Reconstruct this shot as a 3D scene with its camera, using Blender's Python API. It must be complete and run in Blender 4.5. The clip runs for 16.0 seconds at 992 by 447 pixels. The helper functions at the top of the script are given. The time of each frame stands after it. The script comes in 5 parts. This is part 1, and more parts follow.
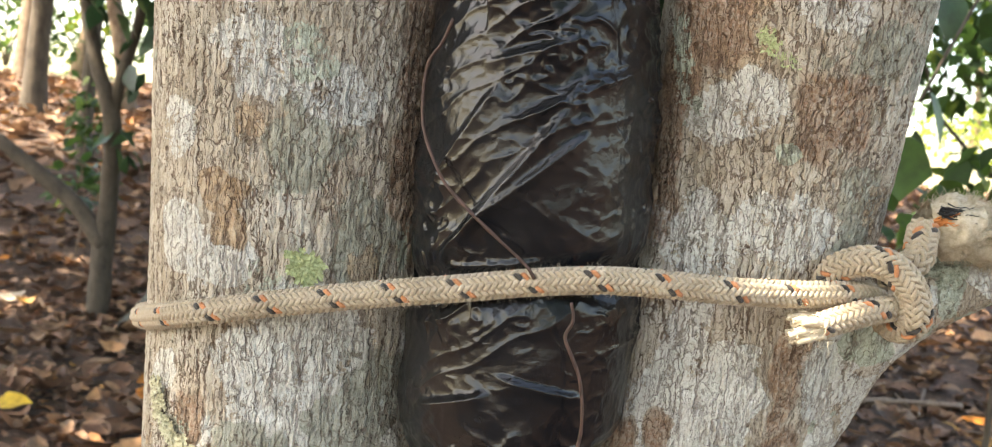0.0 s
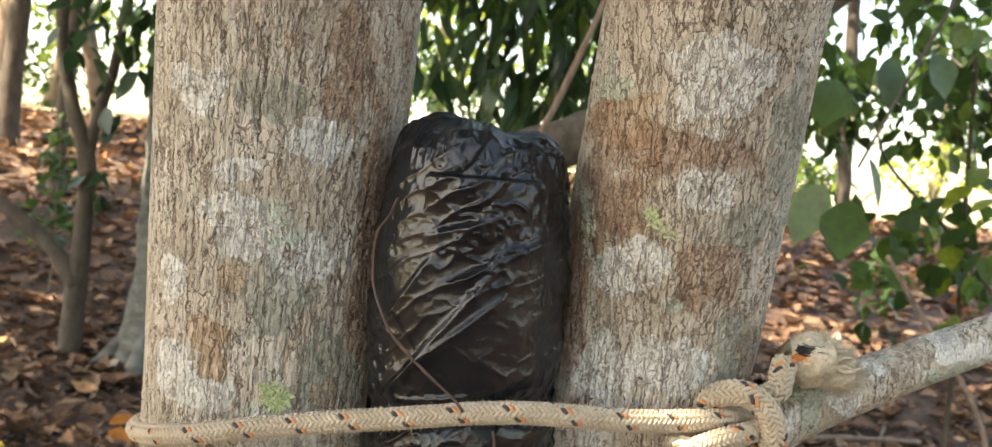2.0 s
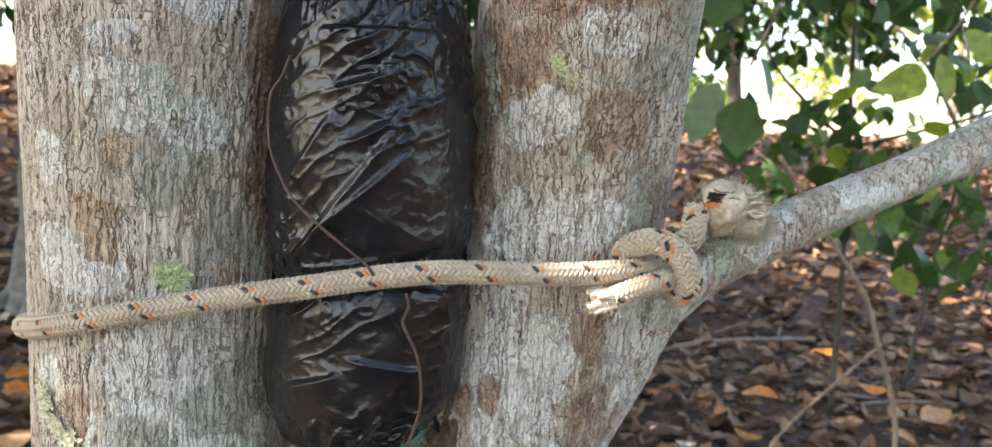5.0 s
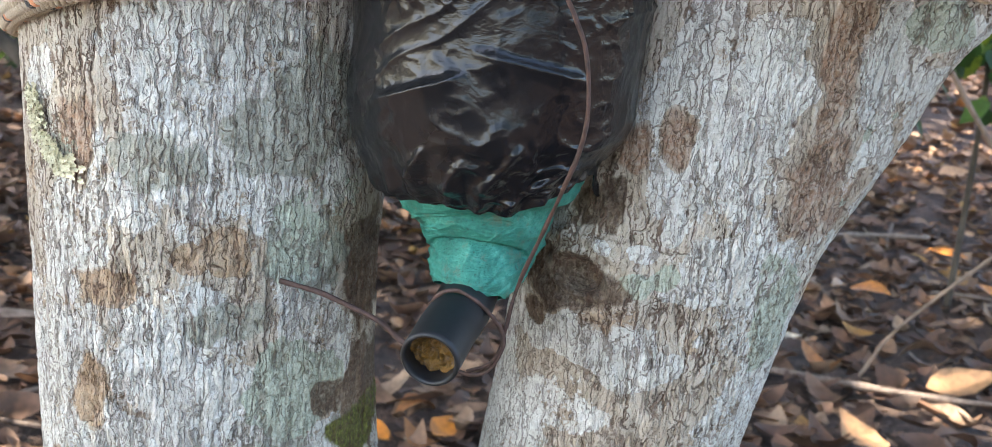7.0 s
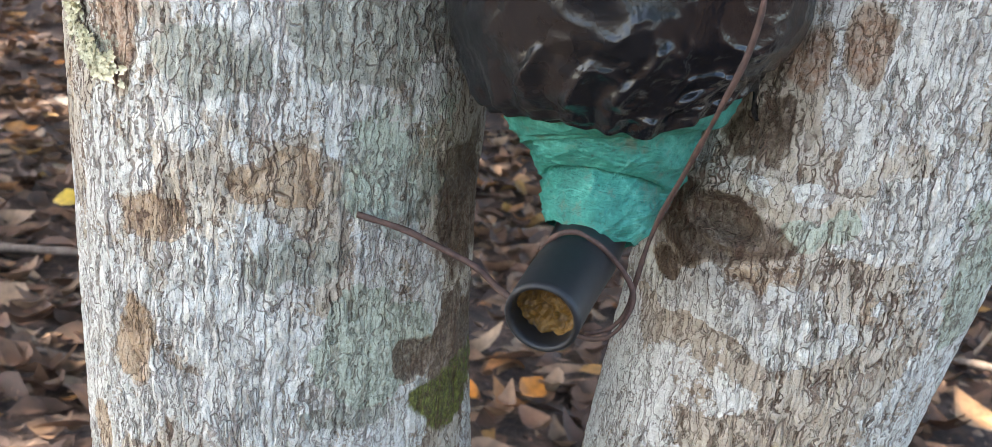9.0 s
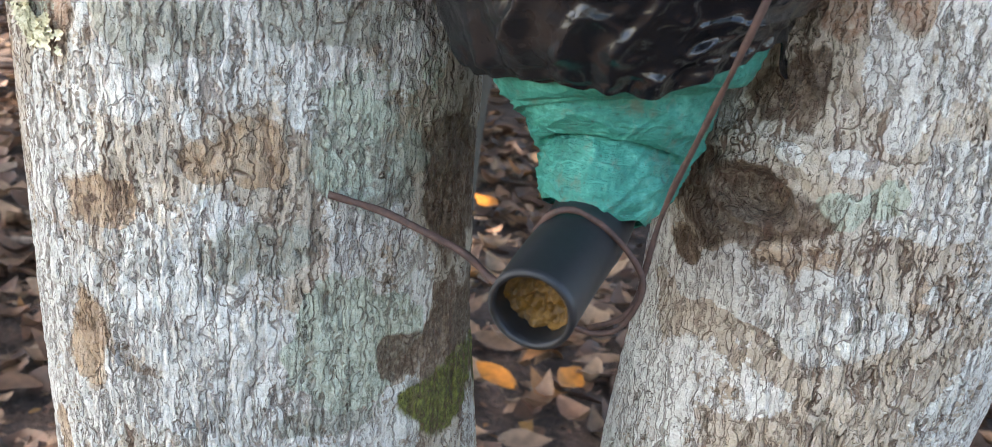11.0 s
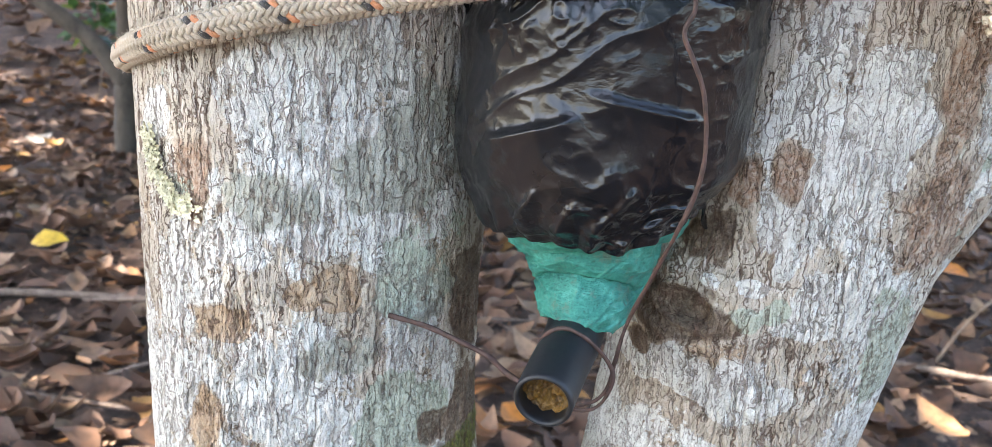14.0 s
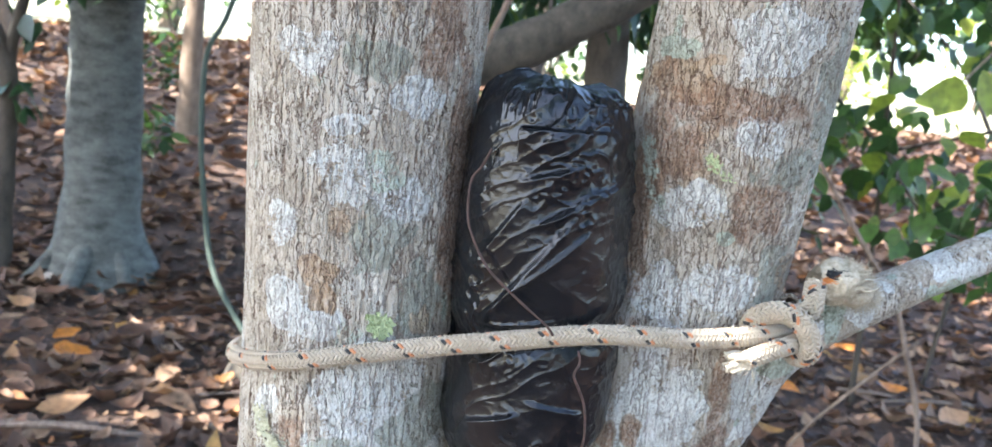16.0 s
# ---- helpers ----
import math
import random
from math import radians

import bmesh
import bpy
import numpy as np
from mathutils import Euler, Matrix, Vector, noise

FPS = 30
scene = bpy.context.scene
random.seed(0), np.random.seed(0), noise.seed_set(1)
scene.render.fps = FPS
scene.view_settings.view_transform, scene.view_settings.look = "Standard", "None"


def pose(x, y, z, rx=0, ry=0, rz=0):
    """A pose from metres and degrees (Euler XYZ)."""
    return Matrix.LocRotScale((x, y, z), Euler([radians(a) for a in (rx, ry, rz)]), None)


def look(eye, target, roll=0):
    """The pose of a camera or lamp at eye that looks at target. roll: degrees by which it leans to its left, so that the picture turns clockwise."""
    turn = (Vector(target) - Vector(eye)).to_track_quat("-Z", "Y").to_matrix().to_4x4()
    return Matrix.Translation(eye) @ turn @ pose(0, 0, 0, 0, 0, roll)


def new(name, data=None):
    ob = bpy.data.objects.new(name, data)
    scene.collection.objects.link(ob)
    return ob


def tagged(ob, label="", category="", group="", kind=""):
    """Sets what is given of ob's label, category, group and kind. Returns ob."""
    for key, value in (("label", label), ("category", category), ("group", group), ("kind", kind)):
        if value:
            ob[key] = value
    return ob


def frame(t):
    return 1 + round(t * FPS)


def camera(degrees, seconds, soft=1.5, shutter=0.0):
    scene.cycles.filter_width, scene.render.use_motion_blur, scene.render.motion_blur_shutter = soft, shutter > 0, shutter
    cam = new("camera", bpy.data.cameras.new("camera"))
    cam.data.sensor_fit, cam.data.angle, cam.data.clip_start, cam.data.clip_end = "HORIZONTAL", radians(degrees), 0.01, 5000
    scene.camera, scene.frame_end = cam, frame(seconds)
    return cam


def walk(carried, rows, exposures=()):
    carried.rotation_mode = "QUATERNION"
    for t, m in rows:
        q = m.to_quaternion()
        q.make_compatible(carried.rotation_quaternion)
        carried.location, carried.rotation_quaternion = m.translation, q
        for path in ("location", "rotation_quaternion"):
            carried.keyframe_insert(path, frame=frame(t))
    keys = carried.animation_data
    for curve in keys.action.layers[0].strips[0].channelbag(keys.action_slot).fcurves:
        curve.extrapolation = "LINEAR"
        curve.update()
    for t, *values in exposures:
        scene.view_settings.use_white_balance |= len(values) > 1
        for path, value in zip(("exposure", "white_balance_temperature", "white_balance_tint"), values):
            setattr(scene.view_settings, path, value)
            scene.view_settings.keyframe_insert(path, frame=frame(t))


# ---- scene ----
cam = camera(53.5, 16.0, soft=0.5)
cam.data.dof.use_dof, cam.data.dof.focus_distance, cam.data.dof.aperture_fstop = True, 0.31, 29.0
PATH = [
    (0, (0.039, 0.06, 1.02), (-0.03, 2.052, 0.857), 5.8),
    (0.5, (0.029, 0.03, 1.054), (-0.025, 2.027, 0.95), 6.2),
    (1, (0.028, -0.002, 1.078), (-0.001, 1.997, 1.039), 6.3),
    (1.5, (0.038, -0.031, 1.1), (-0.003, 1.967, 1.041), 6.3),
    (2, (0.055, -0.027, 1.085), (0.032, 1.971, 0.985), 6.0),
    (2.5, (0.078, -0.012, 1.072), (0.102, 1.984, 0.944), 5.6),
    (3, (0.111, -0.005, 1.067), (0.212, 1.987, 0.923), 5.2),
    (3.2, (0.121, -0.007, 1.064), (0.274, 1.983, 0.931), 5.0),
    (5.3, (0.046, -0.011, 1.036), (0.233, 1.965, 0.786), 3.3),
    (5.5, (0.043, -0.001, 1.022), (0.226, 1.971, 0.749), 3.4),
    (6, (0.043, 0.051, 0.982), (0.188, 2.017, 0.645), 3.5),
    (6.5, (0.042, 0.102, 0.961), (0.132, 2.063, 0.576), 4.2),
    (7, (0.039, 0.148, 0.941), (0.063, 2.098, 0.501), 4.8),
    (7.5, (0.037, 0.181, 0.936), (0.006, 2.126, 0.468), 5.2),
    (8, (0.031, 0.192, 0.927), (-0.078, 2.131, 0.446), 5.5),
    (8.5, (0.026, 0.205, 0.922), (-0.121, 2.13, 0.399), 5.5),
    (9, (0.03, 0.214, 0.915), (-0.123, 2.135, 0.381), 5.2),
    (9.2, (0.031, 0.216, 0.917), (-0.124, 2.133, 0.368), 5.1),
    (11.3, (0.041, 0.251, 0.903), (-0.201, 2.155, 0.342), 3.6),
    (11.5, (0.039, 0.251, 0.905), (-0.205, 2.156, 0.346), 3.6),
    (12, (0.032, 0.25, 0.911), (-0.211, 2.155, 0.353), 3.3),
    (12.5, (0.03, 0.259, 0.913), (-0.2, 2.171, 0.372), 3.3),
    (13, (0.031, 0.254, 0.918), (-0.192, 2.169, 0.387), 3.2),
    (13.5, (0.029, 0.222, 0.927), (-0.163, 2.143, 0.405), 3.3),
    (14, (0.021, 0.153, 0.96), (-0.076, 2.088, 0.464), 3.7),
    (14.5, (0.007, 0.078, 0.988), (0.007, 2.02, 0.508), 4.3),
    (15, (-0.008, 0.017, 1.026), (0.031, 1.968, 0.587), 4.7),
    (15.5, (-0.031, -0.046, 1.071), (0.053, 1.92, 0.713), 5.5),
    (16, (-0.039, -0.086, 1.104), (0.123, 1.888, 0.824), 5.8),
]
EXPOSURES = [(0.0, 2.66, 8150, 11), (1.5, 2.54, 8400, 11), (3.2, 2.46, 8600, 12), (5.3, 2.54, 6850, 11), (6.2, 2.72, 6400, 10), (7.5, 2.72, 6600, 11), (12.5, 2.84, 6650, 12), (14.0, 2.98, 6550, 13), (16.0, 2.86, 6080, 11)]
walk(cam, [(t, look(eye, target, roll)) for t, eye, target, roll in PATH], EXPOSURES)

# ---------------------------------------------------------------- world and sun
SUN_ELEVATION, SUN_AZIMUTH = radians(50), radians(250)   # azimuth from +y towards +x
world = bpy.data.worlds.new("world")
scene.world = world
world.use_nodes = True
wn = world.node_tree
sky = wn.nodes.new("ShaderNodeTexSky")
sky.sky_type = "NISHITA"
sky.sun_disc = False
sky.sun_elevation, sky.sun_rotation = SUN_ELEVATION, SUN_AZIMUTH
sky.dust_density = 2.0
wn.links.new(sky.outputs[0], wn.nodes["Background"].inputs[0])
wn.nodes["Background"].inputs[1].default_value = 0.15
TO_SUN = Vector((math.sin(SUN_AZIMUTH) * math.cos(SUN_ELEVATION), math.cos(SUN_AZIMUTH) * math.cos(SUN_ELEVATION), math.sin(SUN_ELEVATION)))
sun = new("sun", bpy.data.lights.new("sun", "SUN"))
sun.data.energy, sun.data.angle, sun.data.color = 4.0, radians(0.5), (1.0, 0.95, 0.86)
sun.matrix_world = look(TO_SUN * 30, (0, 0, 0))


# ---------------------------------------------------------------- mesh helpers
def part(name, data, material, parent=None, label="", smooth=True):
    """One mesh object, under a thing or a part."""
    if isinstance(data, bmesh.types.BMesh):
        me = bpy.data.meshes.new(name)
        data.to_mesh(me)
        data.free()
    else:
        me = data
    if material and not me.materials:
        me.materials.append(material)
    if smooth:
        me.polygons.foreach_set("use_smooth", [True] * len(me.polygons))
    ob = new(name, me)
    if parent:
        ob.parent = parent
    if label:
        ob["label"] = label
    return ob


def thing(name, label, category, group="", kind=""):
    return tagged(new(name), label, category, group, kind)


def mesh(name, verts, faces):
    me = bpy.data.meshes.new(name)
    verts = np.asarray(verts, dtype=np.float32).reshape(-1, 3)
    faces = np.asarray(faces, dtype=np.int32)
    k = faces.shape[1]
    me.vertices.add(len(verts))
    me.vertices.foreach_set("co", verts.ravel())
    me.loops.add(faces.size)
    me.loops.foreach_set("vertex_index", faces.ravel())
    me.polygons.add(len(faces))
    me.polygons.foreach_set("loop_start", np.arange(0, faces.size, k, dtype=np.int32))
    me.update(calc_edges=True)
    me.validate()
    return me


TABLE = np.random.RandomState(7).rand(64, 64, 64).astype(np.float32)


def vnoise(p):
    """Smooth value noise, -1 to 1, at points p (n, 3)."""
    i = np.floor(p).astype(np.int64)
    f = p - i
    f = f * f * (3 - 2 * f)
    out = 0
    for dx in (0, 1):
        for dy in (0, 1):
            for dz in (0, 1):
                w = (f[:, 0] if dx else 1 - f[:, 0]) * (f[:, 1] if dy else 1 - f[:, 1]) * (f[:, 2] if dz else 1 - f[:, 2])
                out = out + w * TABLE[(i[:, 0] + dx) % 64, (i[:, 1] + dy) % 64, (i[:, 2] + dz) % 64]
    return out * 2 - 1


def fbm(p, octaves=3):
    out, a = 0, 1.0
    for k in range(octaves):
        out = out + a * vnoise(p * 2 ** k + 17.3 * k)
        a *= 0.5
    return out


def smoothstep(a, b, x):
    t = np.clip((x - a) / (b - a), 0, 1)
    return t * t * (3 - 2 * t)


def spline(points, n):
    """n points evenly along a Catmull-Rom curve through rows of any width."""
    p = np.asarray(points, dtype=float)
    p = np.vstack([2 * p[0] - p[1], p, 2 * p[-1] - p[-2]])
    fine = []
    for a in range(1, len(p) - 2):
        t = np.linspace(0, 1, 24, endpoint=False)[:, None]
        p0, p1, p2, p3 = p[a - 1:a + 3]
        fine.append(0.5 * (2 * p1 + (p2 - p0) * t + (2 * p0 - 5 * p1 + 4 * p2 - p3) * t ** 2 + (3 * p1 - p0 - 3 * p2 + p3) * t ** 3))
    fine = np.vstack(fine + [p[-2][None]])
    s = np.r_[0, np.cumsum(np.linalg.norm(np.diff(fine[:, :3], axis=0), axis=1))]
    at = np.linspace(0, s[-1], n)
    return np.stack([np.interp(at, s, fine[:, k]) for k in range(p.shape[1])], axis=1)


def frames(path):
    """Tangents and two normals along a path, without twist."""
    t = np.gradient(path, axis=0)
    t /= np.linalg.norm(t, axis=1)[:, None] + 1e-12
    u = np.cross(t[0], (0, 1, 0) if abs(t[0][1]) < 0.9 else (1, 0, 0))
    u /= np.linalg.norm(u)
    us = []
    for k in range(len(path)):
        u = u - t[k] * (u @ t[k])
        u /= np.linalg.norm(u)
        us.append(u)
    us = np.array(us)
    return t, us, np.cross(t, us)


def tube_grid(path, radii, segs):
    """Vertices (n, segs, 3) of a swept tube and their outward ways."""
    path = np.asarray(path, dtype=float)
    t, u, v = frames(path)
    a = np.linspace(0, 2 * np.pi, segs, endpoint=False)
    out = u[:, None] * np.cos(a)[None, :, None] + v[:, None] * np.sin(a)[None, :, None]
    return path[:, None] + out * np.asarray(radii).reshape(-1, 1, 1), out


def grid_faces(n, segs, offset=0):
    i = np.arange(n - 1)[:, None] * segs
    j = np.arange(segs)[None]
    k = (j + 1) % segs
    return (np.stack([i + j, i + k, i + segs + k, i + segs + j], axis=2).reshape(-1, 4)) + offset


def tube(name, points, radii, segs=10, n=40, wobble=0.0, freq=30.0):
    rows = spline(np.c_[np.asarray(points, dtype=float), np.asarray(radii, dtype=float)], n)
    v, out = tube_grid(rows[:, :3], rows[:, 3], segs)
    if wobble:
        v = v + out * (wobble * fbm(v.reshape(-1, 3) * freq, 3)).reshape(n, segs, 1)
    verts = v.reshape(-1, 3)
    faces = grid_faces(n, segs)
    # ends closed by shrinking rings
    verts = np.vstack([verts, v[0].mean(0), v[-1].mean(0)])
    a, b, m = len(verts) - 2, len(verts) - 1, (n - 1) * segs
    caps = [[a, (k + 1) % segs, k, k] for k in range(segs)] + [[b, m + k, m + (k + 1) % segs, m + (k + 1) % segs] for k in range(segs)]
    bm = bmesh.new()
    vs = [bm.verts.new(p) for p in verts]
    for f in faces:
        bm.faces.new([vs[i] for i in f])
    for f in caps:
        bm.faces.new([vs[i] for i in f[:3]])
    return bm


def paint(me, name, values):
    """A float attribute on the vertices, or a colour where values has four columns."""
    values = np.asarray(values, dtype=np.float32)
    if values.ndim == 1:
        me.attributes.new(name, "FLOAT", "POINT").data.foreach_set("value", values)
    else:
        me.attributes.new(name, "FLOAT_COLOR", "POINT").data.foreach_set("color", values.ravel())


# ---------------------------------------------------------------- materials
class Mat:
    """A small wrapper for building node materials."""

    def __init__(self, name, rough=0.7, **values):
        self.m = bpy.data.materials.new(name)
        self.m.use_nodes = True
        self.t = self.m.node_tree
        self.b = self.t.nodes["Principled BSDF"]
        self.set(self.b, "Roughness", rough)
        for k, v in values.items():
            self.set(self.b, k.replace("_", " "), v)

    def set(self, node, key, v):
        if isinstance(v, bpy.types.NodeSocket):
            self.t.links.new(v, node.inputs[key])
        else:
            node.inputs[key].default_value = (*v, 1) if isinstance(v, tuple) and len(v) == 3 and node.inputs[key].type == "RGBA" else v

    def node(self, kind, **ins):
        n = self.t.nodes.new("ShaderNode" + kind)
        for k, v in ins.items():
            self.set(n, int(k[1:]) if k[0] == "i" and k[1:].isdigit() else k.replace("_", " "), v)
        return n

    def coords(self, scale=(1, 1, 1)):
        c = self.node("TexCoord")
        mp = self.node("Mapping", Scale=tuple(scale))
        self.t.links.new(c.outputs["Object"], mp.inputs["Vector"])
        return mp.outputs[0]

    def noise(self, vec, scale, detail=3.0, rough=0.55, distortion=0.0):
        return self.node("TexNoise", Vector=vec, Scale=scale, Detail=detail, Roughness=rough, Distortion=distortion).outputs[0]

    def ramp(self, fac, *stops):
        r = self.node("ValToRGB", Fac=fac)
        e = r.color_ramp.elements
        while len(e) < len(stops):
            e.new(0.5)
        for el, (p, c) in zip(e, stops):
            el.position, el.color = p, (*(c if isinstance(c, tuple) else (c, c, c)), 1)
        return r.outputs[0]

    def mix(self, fac, a, b, blend="MIX"):
        n = self.t.nodes.new("ShaderNodeMix")
        n.data_type, n.blend_type = "RGBA", blend
        for key, v in ((0, fac), (6, a), (7, b)):
            if isinstance(v, bpy.types.NodeSocket):
                self.t.links.new(v, n.inputs[key])
            else:
                n.inputs[key].default_value = (*v, 1) if isinstance(v, tuple) else v
        return n.outputs[2]

    def math(self, op, a, b=0.0, clamp=False):
        n = self.t.nodes.new("ShaderNodeMath")
        n.operation, n.use_clamp = op, clamp
        for key, v in ((0, a), (1, b)):
            if isinstance(v, bpy.types.NodeSocket):
                self.t.links.new(v, n.inputs[key])
            else:
                n.inputs[key].default_value = v
        return n.outputs[0]

    def attr(self, name, color=False):
        n = self.node("Attribute")
        n.attribute_name = name
        return n.outputs["Color" if color else "Fac"]

    def bump(self, height, strength=0.5, distance=0.001):
        self.t.links.new(self.node("Bump", Height=height, Strength=strength, Distance=distance).outputs[0], self.b.inputs["Normal"])

    def color(self, c):
        self.set(self.b, "Base Color", c)
        return self.m


def bark_material():
    """Pale flaking bark: wavy upright cracks, sharp-edged crusts of lichen, bare brown patches, moss."""
    m = Mat("fissured_bark", 0.86)
    c = m.coords()
    wide, mid, fine, grain = m.noise(c, 21, 4, 0.6), m.noise(c, 75, 5, 0.65), m.noise(c, 520, 4, 0.65), m.noise(c, 1500, 3, 0.7)
    off = m.node("VectorMath", i0=m.node("TexNoise", Vector=c, Scale=230.0, Detail=4.0).outputs["Color"], i1=(0.5, 0.5, 0.5))
    off.operation = "SUBTRACT"
    bent = m.node("VectorMath", i0=off.outputs[0], i1=(0.0040, 0.0040, 0.0020))
    bent.operation = "MULTIPLY"

    def plates(stretch, scale, wide_line):
        """Long plates that step up and down, and the dark lines along their edges."""
        v = m.node("VectorMath", i0=m.coords((1, 1, stretch)), i1=bent.outputs[0])
        v.operation = "ADD"
        n = m.noise(v.outputs[0], scale, 1.5, 0.45)
        line = m.ramp(m.math("ABSOLUTE", m.math("SUBTRACT", n, 0.5)), (0.0, 1.0), (wide_line * 0.45, 0.8), (wide_line, 0.0))
        return m.ramp(n, (0.485, 0.0), (0.515, 1.0)), line

    step1, line1 = plates(0.085, 230, 0.031)
    step2, line2 = plates(0.13, 470, 0.030)
    step3, line3 = plates(0.70, 95, 0.012)
    some = m.ramp(m.noise(c, 110, 2), (0.40, 0.15), (0.56, 1.0))
    crack = m.math("MULTIPLY", line1, m.ramp(wide, (0.36, 0.55), (0.55, 1.0)))
    crack = m.math("MAXIMUM", crack, m.math("MULTIPLY", line2, m.math("MULTIPLY", some, 0.75)))
    crack = m.math("MAXIMUM", crack, m.math("MULTIPLY", line3, m.ramp(mid, (0.44, 0.0), (0.57, 0.85))))
    one, two = m.node("SeparateColor", Color=m.attr("crust", True)), m.node("SeparateColor", Color=m.attr("stain", True))
    white, tan, green = one.outputs
    red, cool, dark = two.outputs
    edge = m.math("MULTIPLY", m.math("SUBTRACT", m.math("ADD", m.math("MULTIPLY", mid, 0.6), m.math("MULTIPLY", fine, 0.4)), 0.5), 1.5)

    def mask(v, soft=0.05):
        ragged = m.math("ADD", v, m.math("MULTIPLY", edge, m.ramp(v, (0.02, 0.0), (0.2, 1.0))))
        return m.ramp(ragged, (0.42 - soft, 0.0), (0.42 + soft, 1.0))

    def rim(k):
        return m.ramp(m.math("MULTIPLY", k, m.math("SUBTRACT", 1.0, k)), (0.10, 0.0), (0.24, 1.0))

    both = m.math("ADD", m.math("MULTIPLY", mid, 0.6), m.math("MULTIPLY", fine, 0.4))
    base = m.ramp(m.math("ADD", m.math("MULTIPLY", wide, 0.5), m.math("MULTIPLY", mid, 0.5)), (0.34, (0.36, 0.285, 0.20)), (0.5, (0.50, 0.435, 0.34)), (0.64, (0.61, 0.57, 0.48)))
    base = m.mix(m.math("MULTIPLY", step2, 0.25), base, m.ramp(fine, (0.35, (0.44, 0.37, 0.28)), (0.65, (0.70, 0.67, 0.59))))
    k_white, k_tan, k_green, k_cool = mask(white, 0.035), mask(tan, 0.04), mask(green, 0.03), mask(cool, 0.06)
    base = m.mix(m.math("MULTIPLY", k_white, m.ramp(fine, (0.36, 0.66), (0.62, 0.92))), base, m.ramp(both, (0.36, (0.53, 0.525, 0.475)), (0.60, (0.75, 0.75, 0.69))))
    base = m.mix(m.math("MULTIPLY", k_cool, 0.8), base, m.ramp(both, (0.36, (0.22, 0.22, 0.165)), (0.62, (0.42, 0.425, 0.345))))
    base = m.mix(m.math("MULTIPLY", k_tan, m.ramp(fine, (0.35, 0.92), (0.65, 0.6))), base, m.ramp(mid, (0.36, (0.29, 0.18, 0.095)), (0.5, (0.44, 0.30, 0.175)), (0.66, (0.55, 0.43, 0.295))))
    base = m.mix(m.math("MULTIPLY", mask(red, 0.16), m.ramp(fine, (0.36, 0.9), (0.60, 0.42))), base, m.ramp(mid, (0.34, (0.17, 0.083, 0.042)), (0.52, (0.30, 0.165, 0.095)), (0.70, (0.46, 0.33, 0.22))))
    base = m.mix(m.math("MULTIPLY", k_green, 0.92), base, m.ramp(fine, (0.34, (0.34, 0.375, 0.285)), (0.62, (0.50, 0.54, 0.43))))
    base = m.mix(m.math("MULTIPLY", mask(dark, 0.14), m.ramp(fine, (0.36, 0.97), (0.64, 0.8))), base, m.ramp(both, (0.36, (0.065, 0.042, 0.024)), (0.50, (0.125, 0.082, 0.050)), (0.64, (0.26, 0.19, 0.13))))
    outline = m.math("MAXIMUM", rim(k_tan), m.math("MULTIPLY", rim(k_white), 0.45))
    base = m.mix(m.math("MULTIPLY", outline, 0.55), base, (0.13, 0.085, 0.06))
    base = m.mix(mask(m.attr("moss"), 0.2), base, m.ramp(fine, (0.35, (0.070, 0.066, 0.015)), (0.55, (0.145, 0.15, 0.03)), (0.75, (0.25, 0.275, 0.06))))
    groove = m.ramp(m.attr("relief"), (0.08, 1.0), (0.58, 0.0))
    crack_tone = m.ramp(mid, (0.35, (0.085, 0.045, 0.027)), (0.65, (0.19, 0.115, 0.075)))
    base = m.mix(m.math("MULTIPLY", groove, m.mix(k_white, (0.45, 0.45, 0.45), (0.26, 0.26, 0.26))), base, crack_tone)
    base = m.mix(m.math("MULTIPLY", crack, m.mix(m.math("MAXIMUM", k_white, m.math("MAXIMUM", k_green, k_cool)), (0.92, 0.92, 0.92), (0.66, 0.66, 0.66))), base, crack_tone)
    base = m.mix(1.0, base, m.ramp(grain, (0.30, 0.82), (0.50, 1.0), (0.72, 1.12)), "MULTIPLY")
    ridge = m.noise(m.coords((1, 1, 0.3)), 620, 3, 0.6, 0.6)
    high = m.math("ADD", m.math("MULTIPLY", step1, 0.45), m.math("ADD", m.math("MULTIPLY", step2, 0.35), m.math("MULTIPLY", ridge, 0.75)))
    high = m.math("ADD", high, m.math("ADD", m.math("MULTIPLY", fine, 0.5), m.math("MULTIPLY", grain, 0.25)))
    m.bump(m.math("SUBTRACT", high, m.math("MULTIPLY", crack, 0.95)), 1.0, 0.0016)
    return m.color(base)


BARK = bark_material()


def simple(name, a, b, scale, rough=0.7, stretch=(1, 1, 1), bump=0.4, depth=0.001, **values):
    m = Mat(name, rough, **values)
    c = m.coords(stretch)
    big, small = m.noise(c, scale, 4), m.noise(c, scale * 7, 4)
    both = m.math("ADD", m.math("MULTIPLY", big, 0.65), m.math("MULTIPLY", small, 0.35))
    m.bump(both, bump, depth)
    return m.color(m.ramp(both, (0.32, a), (0.66, b)))


